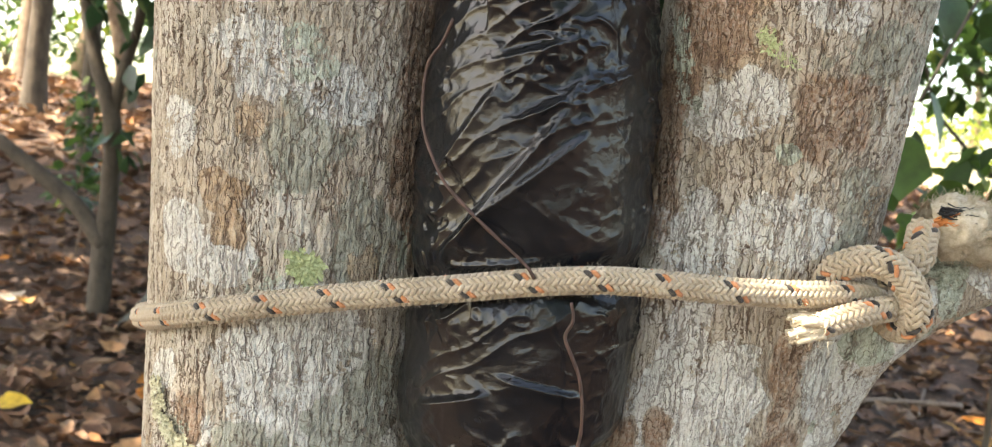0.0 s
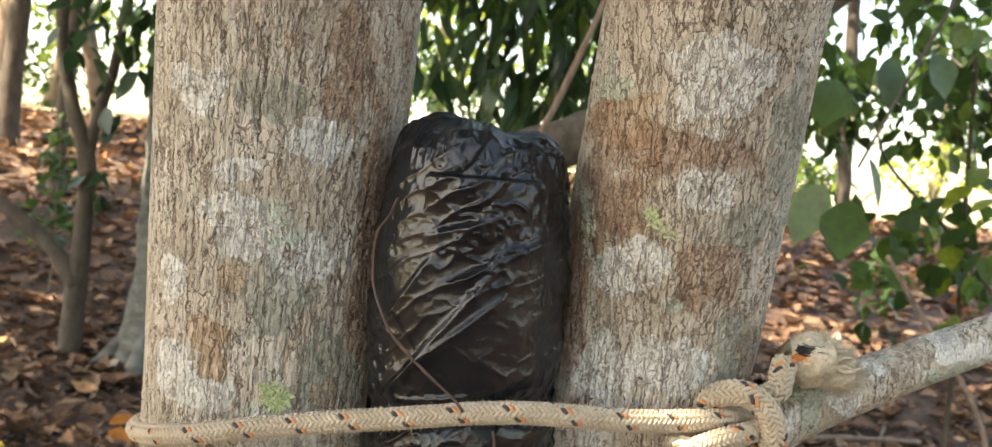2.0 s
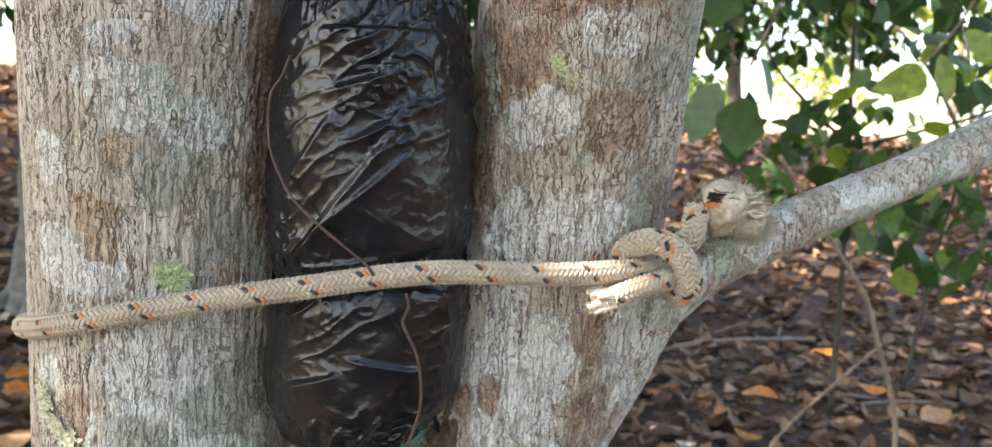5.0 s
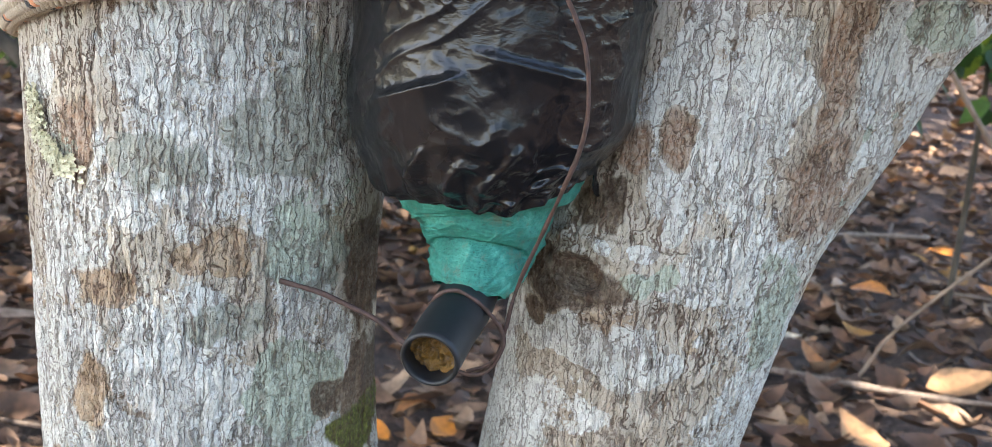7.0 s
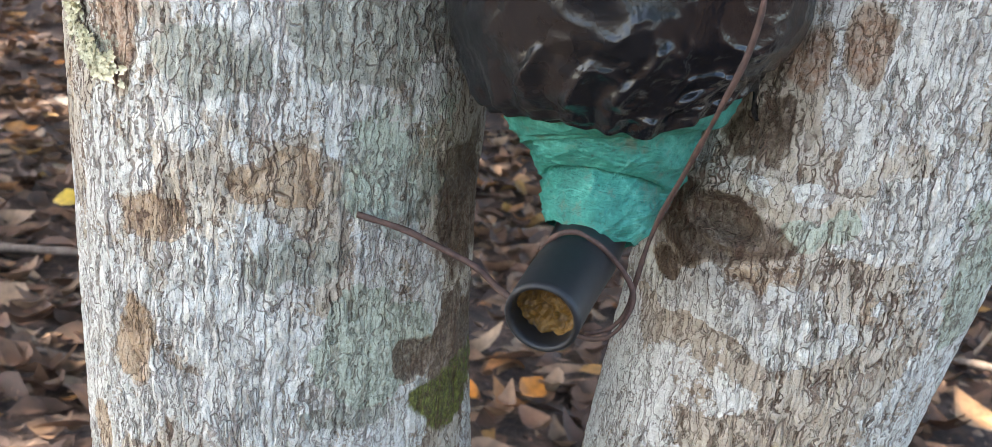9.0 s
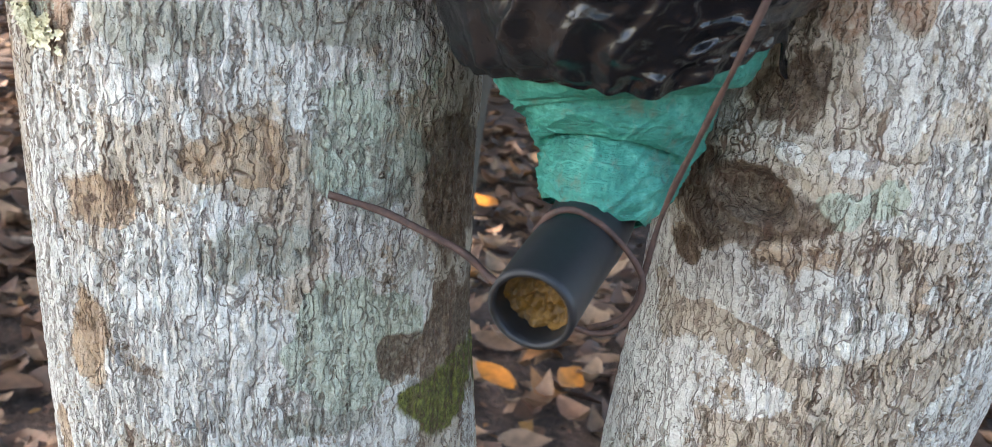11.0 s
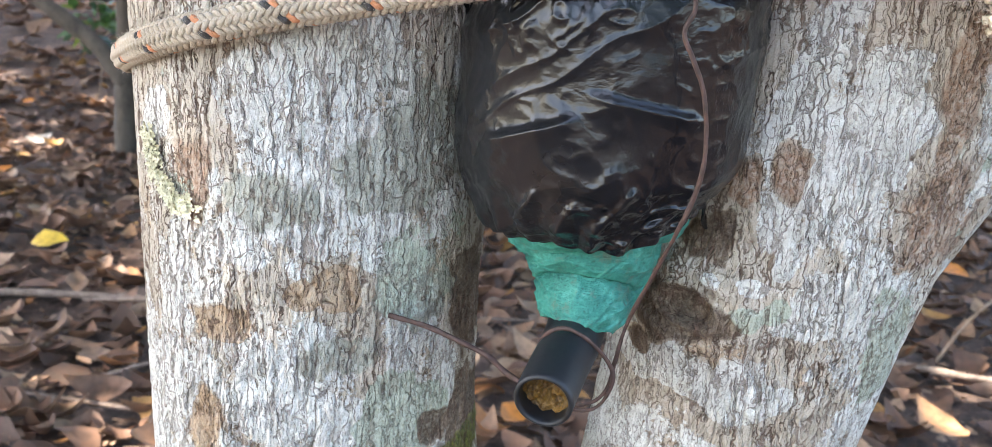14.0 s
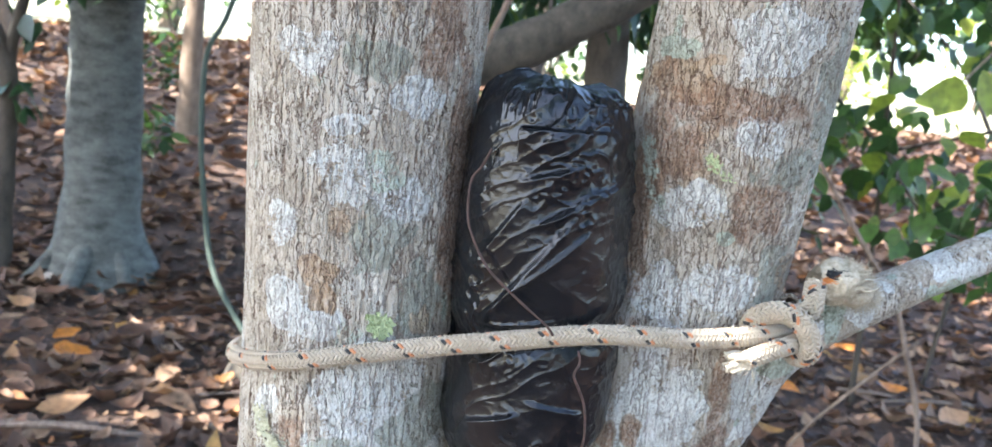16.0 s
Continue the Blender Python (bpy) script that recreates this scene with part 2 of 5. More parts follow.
def leaf_material(name, stops, translucent=0.35, rough=0.45):
    """Leaves that vary one from another, thin enough to glow against the light."""
    m = Mat(name, rough)
    g = m.node("NewGeometry")
    c = m.coords()
    col = m.ramp(g.outputs["Random Per Island"], *stops)
    col = m.mix(m.math("MULTIPLY", m.ramp(m.noise(c, 45, 4), (0.4, 0.0), (0.7, 1.0)), 0.45), col, (0.02, 0.02, 0.012), "MIX")
    m.bump(m.noise(c, 120, 3), 0.3, 0.002)
    m.color(col)
    if translucent:
        tr = m.node("BsdfTranslucent", Color=col)
        mixer = m.node("MixShader", Fac=translucent)
        m.t.links.new(m.b.outputs[0], mixer.inputs[1])
        m.t.links.new(tr.outputs[0], mixer.inputs[2])
        m.t.links.new(mixer.outputs[0], m.t.nodes["Material Output"].inputs[0])
    return m.m


LITTER = leaf_material("dry_leaf", [(0.0, (0.062, 0.033, 0.020)), (0.3, (0.125, 0.062, 0.036)), (0.55, (0.19, 0.096, 0.053)), (0.80, (0.25, 0.145, 0.083)), (0.94, (0.32, 0.21, 0.13)), (0.975, (0.36, 0.14, 0.04)), (1.0, (0.36, 0.20, 0.055))], 0.12, 0.7)
ORANGE_LEAF = leaf_material("orange_leaf", [(0.0, (0.60, 0.17, 0.02)), (1.0, (0.62, 0.24, 0.03))], 0.15, 0.5)
YELLOW_LEAF = leaf_material("yellow_leaf", [(0.0, (0.62, 0.38, 0.03)), (1.0, (0.66, 0.45, 0.06))], 0.15, 0.5)
TAN_LEAF = leaf_material("tan_leaf", [(0.0, (0.36, 0.17, 0.07)), (1.0, (0.48, 0.27, 0.13))], 0.1, 0.6)
PALE_LEAF = leaf_material("pale_leaf", [(0.0, (0.42, 0.36, 0.29)), (1.0, (0.5, 0.44, 0.36))], 0.1, 0.6)
GREEN = leaf_material("green_leaf", [(0.0, (0.025, 0.06, 0.018)), (0.5, (0.05, 0.11, 0.025)), (0.85, (0.09, 0.17, 0.032)), (1.0, (0.19, 0.26, 0.04))], 0.42, 0.38)
DARK_GREEN = leaf_material("dark_green_leaf", [(0.0, (0.02, 0.055, 0.024)), (0.7, (0.04, 0.095, 0.035)), (1.0, (0.08, 0.15, 0.045))], 0.42, 0.35)
YELLOW_GREEN = leaf_material("yellow_green_leaf", [(0.0, (0.22, 0.30, 0.03)), (1.0, (0.34, 0.40, 0.05))], 0.45, 0.4)
def soil_material():
    """Dark crumbly soil under the trees, dry sunlit grass beyond them."""
    m = Mat("forest_soil", 0.95)
    c = m.coords()
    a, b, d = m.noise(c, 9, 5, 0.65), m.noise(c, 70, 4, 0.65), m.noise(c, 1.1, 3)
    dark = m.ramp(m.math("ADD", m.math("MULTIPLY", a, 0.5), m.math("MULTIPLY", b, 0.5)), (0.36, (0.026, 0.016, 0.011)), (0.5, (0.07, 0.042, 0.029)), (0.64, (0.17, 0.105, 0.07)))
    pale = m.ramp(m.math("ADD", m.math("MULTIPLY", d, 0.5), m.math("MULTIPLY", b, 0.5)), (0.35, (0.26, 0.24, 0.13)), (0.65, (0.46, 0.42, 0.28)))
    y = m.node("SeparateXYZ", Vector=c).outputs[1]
    # the pale ground on the left is added to bounce light onto the trunks
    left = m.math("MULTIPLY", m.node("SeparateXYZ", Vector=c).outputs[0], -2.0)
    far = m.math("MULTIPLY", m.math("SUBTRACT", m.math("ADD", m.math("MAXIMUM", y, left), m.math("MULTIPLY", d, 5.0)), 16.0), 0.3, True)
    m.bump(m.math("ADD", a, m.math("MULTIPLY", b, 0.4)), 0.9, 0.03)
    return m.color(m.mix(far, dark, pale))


SOIL = soil_material()
FAR_BARK = simple("grey_bark", (0.030, 0.031, 0.026), (0.165, 0.17, 0.15), 13, 0.9, (0.7, 0.7, 1.7), 0.7, 0.01)
OLIVE_BARK = simple("olive_bark", (0.030, 0.026, 0.019), (0.115, 0.095, 0.070), 22, 0.9, (1, 1, 0.5), 0.6, 0.005)
DARK_BARK = simple("dark_bark", (0.03, 0.024, 0.018), (0.10, 0.08, 0.06), 20, 0.9, (1, 1, 0.4), 0.6, 0.006)
TAN_BARK = simple("tan_bark", (0.11, 0.075, 0.05), (0.24, 0.175, 0.125), 22, 0.9, (1, 1, 0.5), 0.6, 0.005)
TWIG = simple("dry_twig", (0.10, 0.065, 0.045), (0.27, 0.20, 0.15), 60, 0.85, (1, 1, 0.3), 0.4, 0.001)
HOSE = simple("green_hose", (0.03, 0.046, 0.034), (0.06, 0.08, 0.06), 30, 0.8, bump=0.1)


def plastic_material():
    m = Mat("black_plastic_film", 0.27)
    c = m.coords()
    n = m.noise(c, 38, 5, 0.6, 0.8)
    fine = m.noise(c, 190, 4, 0.6)
    dust = m.noise(c, 14, 4, 0.65)
    m.set(m.b, "Roughness", m.ramp(dust, (0.35, 0.13), (0.7, 0.30)))
    m.set(m.b, "Specular IOR Level", 0.40)
    m.bump(m.math("ADD", n, m.math("MULTIPLY", fine, 0.45)), 0.55, 0.0018)
    return m.color(m.ramp(dust, (0.35, (0.006, 0.007, 0.009)), (0.62, (0.011, 0.0115, 0.013)), (0.80, (0.030, 0.022, 0.017))))


PLASTIC = plastic_material()


def tape_material():
    m = Mat("green_plastic_tape", 0.62)
    c = m.coords()
    big, small, dirt = m.noise(c, 80, 4), m.noise(c, 520, 4, 0.65), m.noise(c, 130, 5, 0.7)
    col = m.ramp(m.math("ADD", m.math("MULTIPLY", big, 0.6), m.math("MULTIPLY", small, 0.4)), (0.36, (0.014, 0.125, 0.095)), (0.52, (0.030, 0.225, 0.17)), (0.64, (0.085, 0.36, 0.28)))
    col = m.mix(m.math("MULTIPLY", m.ramp(dirt, (0.56, 0.0), (0.68, 1.0)), 0.6), col, (0.10, 0.07, 0.04))
    col = m.mix(m.math("MULTIPLY", m.ramp(small, (0.30, 1.0), (0.37, 0.0)), 0.5), col, (0.03, 0.04, 0.03))
    m.bump(m.math("ADD", m.math("MULTIPLY", m.noise(m.coords((0.5, 0.5, 1.6)), 420, 3, 0.6, 0.8), 0.9), m.math("MULTIPLY", small, 0.5)), 1.0, 0.0012)
    return m.color(col)


TAPE = tape_material()
PIPE = simple("black_pvc", (0.006, 0.0075, 0.009), (0.016, 0.018, 0.021), 60, 0.5, bump=0.15, depth=0.0004)
WAX = simple("brown_wax", (0.012, 0.007, 0.002), (0.25, 0.125, 0.016), 170, 0.5, bump=0.8, depth=0.002)
RUST = simple("rusty_wire", (0.030, 0.018, 0.014), (0.105, 0.056, 0.042), 300, 0.7, bump=0.4, depth=0.0004)
LICHEN = simple("lichen_crust", (0.27, 0.32, 0.14), (0.56, 0.60, 0.34), 260, 0.9, bump=0.6, depth=0.0008)
PALE_LICHEN = simple("pale_lichen_crust", (0.36, 0.34, 0.22), (0.72, 0.69, 0.50), 260, 0.9, bump=0.6, depth=0.0008)


def rope_material():
    m = Mat("braided_cord", 0.9)
    c = m.coords()
    n, f = m.noise(c, 60, 4), m.noise(c, 2200, 3)
    tan = m.ramp(m.math("ADD", m.math("MULTIPLY", n, 0.5), m.math("MULTIPLY", f, 0.5)), (0.3, (0.32, 0.25, 0.165)), (0.68, (0.58, 0.49, 0.365)))
    sep = m.node("SeparateColor", Color=m.attr("tracer_and_shade", True))
    # red: black marker strands, plus shade painted into the core between strands
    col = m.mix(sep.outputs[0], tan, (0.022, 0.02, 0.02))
    col = m.mix(sep.outputs[1], col, (0.58, 0.21, 0.075))
    m.bump(f, 0.9, 0.0006)
    m.set(m.b, "Sheen Weight", 0.2)
    return m.color(col)


ROPE = rope_material()
FIBRE = simple("frayed_fibre", (0.38, 0.32, 0.23), (0.62, 0.55, 0.43), 200, 0.9, bump=0.1)
FLUFF = simple("downy_fibre", (0.34, 0.28, 0.19), (0.62, 0.54, 0.41), 420, 0.95, bump=0.5, depth=0.0008)
ORANGE_FIBRE = simple("orange_fibre", (0.62, 0.20, 0.05), (0.70, 0.26, 0.08), 200, 0.9, bump=0.1)
BLACK_FIBRE = simple("black_fibre", (0.02, 0.02, 0.02), (0.04, 0.04, 0.04), 200, 0.9, bump=0.1)

# ---------------------------------------------------------------- ground
xs = np.concatenate([-np.geomspace(400, 9, 14), np.linspace(-8, 8, 110), np.geomspace(9, 400, 14)])
ys = np.concatenate([-np.geomspace(400, 5, 12), np.linspace(-4, 14, 130), np.geomspace(15, 400, 14)])
gx, gy = np.meshgrid(xs, ys)
flat = np.c_[gx.ravel(), gy.ravel(), np.zeros(gx.size)]


def ground_height(p):
    near = np.exp(-np.clip(np.hypot(p[:, 0], p[:, 1]) - 6, 0, None) * 0.2)
    rise = np.clip(p[:, 1] - 4.6, 0, 7) * (0.165 - 0.045 * smoothstep(-1.0, 3.0, p[:, 0]))
    rise = rise + np.clip(p[:, 1] - 11.6, 0, 30) * 0.045 + np.clip(-p[:, 0] - 9.0, 0, 30) * 0.03
    return near * (0.035 * fbm(p * 0.9, 3) + 0.012 * fbm(p * 5.0 + 3.1, 2)) - 0.02 + rise


flat[:, 2] = ground_height(flat)
n, k = gx.shape
i, j = np.meshgrid(np.arange(n - 1), np.arange(k - 1), indexing="ij")
a = (i * k + j).ravel()
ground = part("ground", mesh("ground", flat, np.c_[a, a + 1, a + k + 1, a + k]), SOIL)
tagged(ground, "dark brown forest soil strewn with leaf litter", "ground", kind="structure")

# ---------------------------------------------------------------- leaves
rnd = np.random.RandomState(3)
# unit leaf: length 1 along +y, two strips either side of the midrib
LEAF_T = np.array([0.0, 0.12, 0.32, 0.55, 0.78, 1.0])
LEAF_W = np.array([0.02, 0.13, 0.225, 0.22, 0.13, 0.004])


def leaves(name, places, sizes, ways, ups, width=1.0, fold=0.25, curl=0.3, droop=0.0):
    """One mesh of many leaves: bases, lengths, ways of the midrib and of the upper face."""
    n = len(places)
    ways = ways / np.linalg.norm(ways, axis=1)[:, None]
    side = np.cross(ways, ups)
    side /= np.linalg.norm(side, axis=1)[:, None] + 1e-9
    up = np.cross(side, ways)
    fold = fold * (0.5 + rnd.rand(n))
    curl = curl * (rnd.rand(n) * 2 - 0.6)
    widths = width * (0.75 + 0.5 * rnd.rand(n))
    v = np.zeros((n, 6, 3, 3))
    for r, (t, w) in enumerate(zip(LEAF_T, LEAF_W)):
        for c, s in enumerate((-1, 0, 1)):
            off = (ways * t + side * (s * w * widths)[:, None] * (1 + 0.15 * np.sin(9 * t + 5 * rnd.rand(n)))[:, None]
                   + up * (abs(s) * w * fold + curl * (t - 0.5) ** 2 * 1.6 - droop * t * t + 0.02 * (rnd.rand(n) - 0.5))[:, None])
            v[:, r, c] = places + off * sizes[:, None]
    f = []
    for r in range(5):
        for c in range(2):
            q = r * 3 + c
            f.append([q, q + 1, q + 4, q + 3])
    f = (np.array(f)[None] + (np.arange(n) * 18)[:, None, None]).reshape(-1, 4)
    return mesh(name, v.reshape(-1, 3), f)


def litter(name, count, x0, x1, y0, y1, lo, hi, material, label, lift=0.03):
    p = np.c_[rnd.uniform(x0, x1, count), rnd.uniform(y0, y1, count), np.zeros(count)]
    p[:, 2] = ground_height(p) + rnd.uniform(0.002, lift, count)
    a = rnd.uniform(0, 2 * np.pi, count)
    ways = np.c_[np.cos(a), np.sin(a), rnd.uniform(-0.15, 0.25, count)]
    ups = np.c_[rnd.normal(0, 0.35, count), rnd.normal(0, 0.35, count), np.ones(count)]
    me = leaves(name, p, rnd.uniform(lo, hi, count), ways, ups, 1.15, 0.55, 0.9)
    return tagged(part(name, me, material), label, "leaf litter", kind="stuff")


litter("leaf_litter", 11000, -4.2, 5.0, 0.9, 6.5, 0.045, 0.145, LITTER, "dry brown fallen leaves covering the forest floor", 0.035)
litter("leaf_crumbs", 9000, -3.2, 4.0, 0.9, 5.0, 0.015, 0.05, LITTER, "brown crumbs of broken leaves on the forest floor", 0.03)
litter("far_leaf_litter", 11000, -10, 11, 6.5, 14.5, 0.09, 0.22, LITTER, "dry brown fallen leaves under the far trees", 0.06)
litter("near_leaf_litter", 1500, -2.5, 2.5, -2.5, 0.9, 0.06, 0.15, LITTER, "dry brown fallen leaves round the tree foot")


def fallen_leaf(x, y, size, turn, material, label, tip=0.15, z=0.03):
    p = np.array([[0.0, 0, 0]])
    me = leaves("fallen_leaf", p, np.array([size]), np.array([[math.cos(turn), math.sin(turn), tip]]), np.array([[0.15, -0.5, 1.0]]), 1.2, 0.3, 0.5)
    ob = part("fallen_leaf", me, material)
    base = float(ground_height(np.array([[x, y, 0.0]]))[0])
    ob.location = (x, y, base + z)
    return tagged(ob, label, "leaf", "fallen leaves")


fallen_leaf(1.42, 3.70, 0.17, -0.9, ORANGE_LEAF, "bright orange fallen leaf on brown litter", 0.12, 0.05)
fallen_leaf(-0.80, 2.24, 0.13, 0.15, YELLOW_LEAF, "yellow fallen leaf on dark soil", 0.1, 0.05)
fallen_leaf(-1.08, 2.74, 0.15, 0.5, TAN_LEAF, "large curled tan fallen leaf", 0.2, 0.05)
fallen_leaf(2.62, 5.75, 0.22, 0.3, TAN_LEAF, "pale orange fallen leaf on brown litter", 0.1, 0.06)
fallen_leaf(1.27, 2.66, 0.21, 0.1, TAN_LEAF, "large dry tan fallen leaf", 0.25, 0.05)
fallen_leaf(2.12, 6.0, 0.2, 1.2, PALE_LEAF, "pale dried fallen leaf on litter", 0.4, 0.06)
fallen_leaf(-1.62, 3.1, 0.12, 0.2, YELLOW_LEAF, "yellow fallen leaf on dark soil", 0.1, 0.05)
fallen_leaf(-0.03, 2.02, 0.09, 1.2, ORANGE_LEAF, "small orange fallen leaf behind the trunks", 0.1, 0.05)
fallen_leaf(-0.12, 2.0, 0.12, 2.4, ORANGE_LEAF, "orange fallen leaf behind the trunks", 0.1, 0.05)
fallen_leaf(0.98, 2.2, 0.16, 2.0, TAN_LEAF, "curled tan fallen leaf on litter", 0.2, 0.05)
fallen_leaf(1.95, 3.3, 0.16, 0.4, TAN_LEAF, "reddish tan fallen leaf on litter", 0.15, 0.05)
fallen_leaf(2.2, 4.4, 0.17, 2.7, ORANGE_LEAF, "orange-brown fallen leaf on litter", 0.1, 0.05)
fallen_leaf(-1.35, 3.6, 0.13, 1.0, ORANGE_LEAF, "orange fallen leaf near the grey trunk", 0.1, 0.05)
for k in range(60):
    a = rnd.uniform(-1, 1) * 0.62
    d = rnd.uniform(1.6, 6.0)
    x, y = d * math.sin(a), d * math.cos(a)
    kind = (TAN_LEAF, TAN_LEAF, PALE_LEAF, ORANGE_LEAF, TAN_LEAF, TAN_LEAF)[k % 6]
    label = {"tan_leaf": "dry tan fallen leaf on brown litter", "pale_leaf": "bleached pale fallen leaf on litter", "orange_leaf": "small orange fallen leaf on soil", "yellow_leaf": "small yellow fallen leaf on soil"}[kind.name]
    fallen_leaf(x, y, rnd.uniform(0.06, 0.14), rnd.uniform(0, 6.3), kind, label, rnd.uniform(0, 0.3), 0.04)


def fallen_twig(points, r, label):
    pts = np.array(points, dtype=float)
    pts[:, 2] += ground_height(pts) + r + 0.02
    ob = part("twig", tube("twig", pts, np.linspace(r, r * 0.6, len(pts)), 7, 24, r * 0.35, 25), TWIG)
    return tagged(ob, label, "twig", "fallen twigs")


for k in range(34):
    a, d = rnd.uniform(-1, 1) * 0.62, rnd.uniform(1.5, 5.5)
    x, y, h, ln = d * math.sin(a), d * math.cos(a), rnd.uniform(0, 6.3), rnd.uniform(0.12, 0.55)
    mx, my = rnd.normal(0, 0.04 * ln, 2)
    c, s_ = math.cos(h) * ln / 2, math.sin(h) * ln / 2
    fallen_twig([(x - c, y - s_, 0), (x + mx, y + my, rnd.uniform(0, 0.03)), (x + c, y + s_, rnd.uniform(0, 0.04))], rnd.uniform(0.003, 0.009), "dry brown fallen twig on leaf litter")
fallen_twig([(1.15, 4.2, 0), (1.6, 4.45, 0.02), (2.1, 4.6, 0.03)], 0.016, "fallen stick lying on leaf litter")
fallen_twig([(-1.9, 2.55, 0.0), (-1.4, 2.66, 0.02), (-0.9, 2.72, 0.0)], 0.014, "fallen stick lying on leaf litter")
fallen_twig([(0.8, 2.75, 0), (1.4, 2.62, 0.03), (2.0, 2.65, 0.02)], 0.012, "fallen stick lying on leaf litter")

# ---------------------------------------------------------------- the forked tree
tree = thing("forked_tree", "pale fissured forked tree with lichen crusts and a side branch", "tree")


def crusts(v, spots):
    """Masks from rough-edged spots given by x, z and half sizes on the front of the bark."""
    out = {k: np.zeros(len(v)) for k in "WTGRCDM"}
    warp = np.c_[fbm(v * 75, 4), fbm(v * 75 + 9.7, 4)] * 0.42
    fronts = v[:, 1] < 0.60
    for x, z, w, h, kind in spots:
        d = np.hypot((v[:, 0] - x) / w + warp[:, 0], (v[:, 2] - z) / h + warp[:, 1])
        s = (1 - smoothstep(0.75, 1.35, d)) * fronts
        into, much = {"W": ("W", 0.85), "P": ("W", 0.52), "T": ("T", 0.85), "B": ("T", 0.8), "G": ("G", 0.85), "A": ("C", 0.6), "C": ("C", 0.8), "R": ("R", 0.75), "D": ("D", 0.8), "M": ("M", 0.85)}[kind]
        out[into] = np.maximum(out[into], much * s)
        if kind == "B":
            out["D"] = np.maximum(out["D"], 0.22 * s)
        if kind in "TRDG":
            out["W"] = out["W"] * (1 - s)
    return out


def bark_limb(name, rows, segs, z_steps, spots, amount=1.0, lump=0.003, bosses=(), crusty=0.0):
    """A trunk from rows of x, y, z, radius, with fissured bark as real relief, finest on the open side."""
    fine = spline(rows, 400)
    z = fine[:, 2]
    s = np.r_[0, np.cumsum(np.linalg.norm(np.diff(fine[:, :3], axis=0), axis=1))]
    at = np.interp(z_steps, z, s) if z_steps is not None else np.r_[np.linspace(0, 0.75, 420), np.linspace(0.76, s[-1], 60)]
    path = np.stack([np.interp(at, s, fine[:, c]) for c in range(4)], axis=1)
    n = len(path)
    turn = np.linspace(0, 2 * np.pi, segs, endpoint=False)
    turn = turn + 0.62 * np.sin(turn)                       # closer together round pi, the side away from +u
    t, u, v = frames(path[:, :3])
    back = np.array([0.0, 1.0, 0.0]) - t * t[:, 1:2]
    back /= np.linalg.norm(back, axis=1)[:, None]
    side = np.cross(t, back)
    o = back[:, None] * np.cos(turn)[None, :, None] + side[:, None] * np.sin(turn)[None, :, None]
    p = (path[:, None, :3] + o * path[:, 3].reshape(-1, 1, 1)).reshape(-1, 3)
    o = o.reshape(-1, 3)
    warp = np.c_[fbm(p * 190, 2), fbm(p * 190 + 5.1, 2), 0 * p[:, 0]] * 0.0007 + np.c_[fbm(p * 30, 2), fbm(p * 30 + 5.1, 2), 0 * p[:, 0]] * 0.002
    q = p + warp
    wide = np.abs(vnoise(q * np.array([290, 290, 29.0])))
    mid = np.abs(vnoise(q * np.array([400, 400, 48.0]) + 31))
    thin = np.abs(vnoise(q * np.array([640, 640, 90.0]) + 77))
    cross = np.abs(vnoise(p * np.array([150, 150, 230.0]) + 3.3))
    flake = vnoise(p * np.array([480, 480, 260.0]) + 11)
    come = smoothstep(-0.45, 0.25, vnoise(p * np.array([120, 120, 60.0]) + 19))
    come2 = smoothstep(-0.2, 0.4, vnoise(p * np.array([160, 160, 80.0]) + 91))
    g1 = (1 - smoothstep(0.0, 0.13, wide)) * (0.45 + 0.55 * come)
    g2 = (1 - smoothstep(0.0, 0.16, mid)) * (0.35 + 0.65 * come2)
    g3 = (1 - smoothstep(0.0, 0.20, thin)) * (1 - come2 * 0.5) * 0.6
    g4 = (1 - smoothstep(0.0, 0.10, cross)) * smoothstep(0.1, 0.5, vnoise(p * 60 + 71)) * 0.7
    relief = 1 - np.clip(np.maximum(np.maximum(g1, g2), np.maximum(g3, g4)), 0, 1)
    relief = np.clip(relief + 0.12 * flake, 0, 1)
    calm = 0.65 + 0.35 * smoothstep(-0.5, 0.3, vnoise(p * np.array([18, 18, 14.0]) + 40))
    big = lump * fbm(p * np.array([14, 14, 9.0]), 2) + 0.00025 * flake
    for bx, bz, br in bosses:
        d = np.hypot((p[:, 0] - bx) * 0.85, p[:, 2] - bz) / br
        near = (p[:, 1] < 0.56) * 1.0
        big = big + near * (0.0105 * np.exp(-(d / 1.15) ** 2) - 0.0135 * np.exp(-(d / 0.5) ** 2) + 0.0021 * np.sin(d * 14 + 2 * vnoise(p * 80)) * np.exp(-(d / 0.9) ** 4))
    masks = crusts(p, spots)
    thick = 0.0005 * masks["W"] + 0.0003 * masks["G"] - 0.0008 * masks["T"] - 0.0006 * masks["D"]
    p = p + o * (big + thick + amount * 0.0017 * calm * (relief - 0.8))[:, None]
    me = mesh(name, p, grid_faces(n, segs))
    # loose general variation between the spots
    bare = (masks["T"] + masks["R"] + masks["D"] < 0.25)
    masks["W"] = np.maximum(masks["W"], 0.55 * smoothstep(0.0, 0.45, fbm(p * np.array([24, 24, 15.0]) + 2.2, 3) - 1.2 * smoothstep(0.9, 1.05, p[:, 2]) + 0.45 * smoothstep(1.0, 0.8, p[:, 2])) * bare)
    masks["T"] = np.maximum(masks["T"], 0.45 * smoothstep(0.45, 0.8, fbm(p * np.array([34, 34, 22.0]) + 8.8, 3)) * (masks["W"] < 0.3))
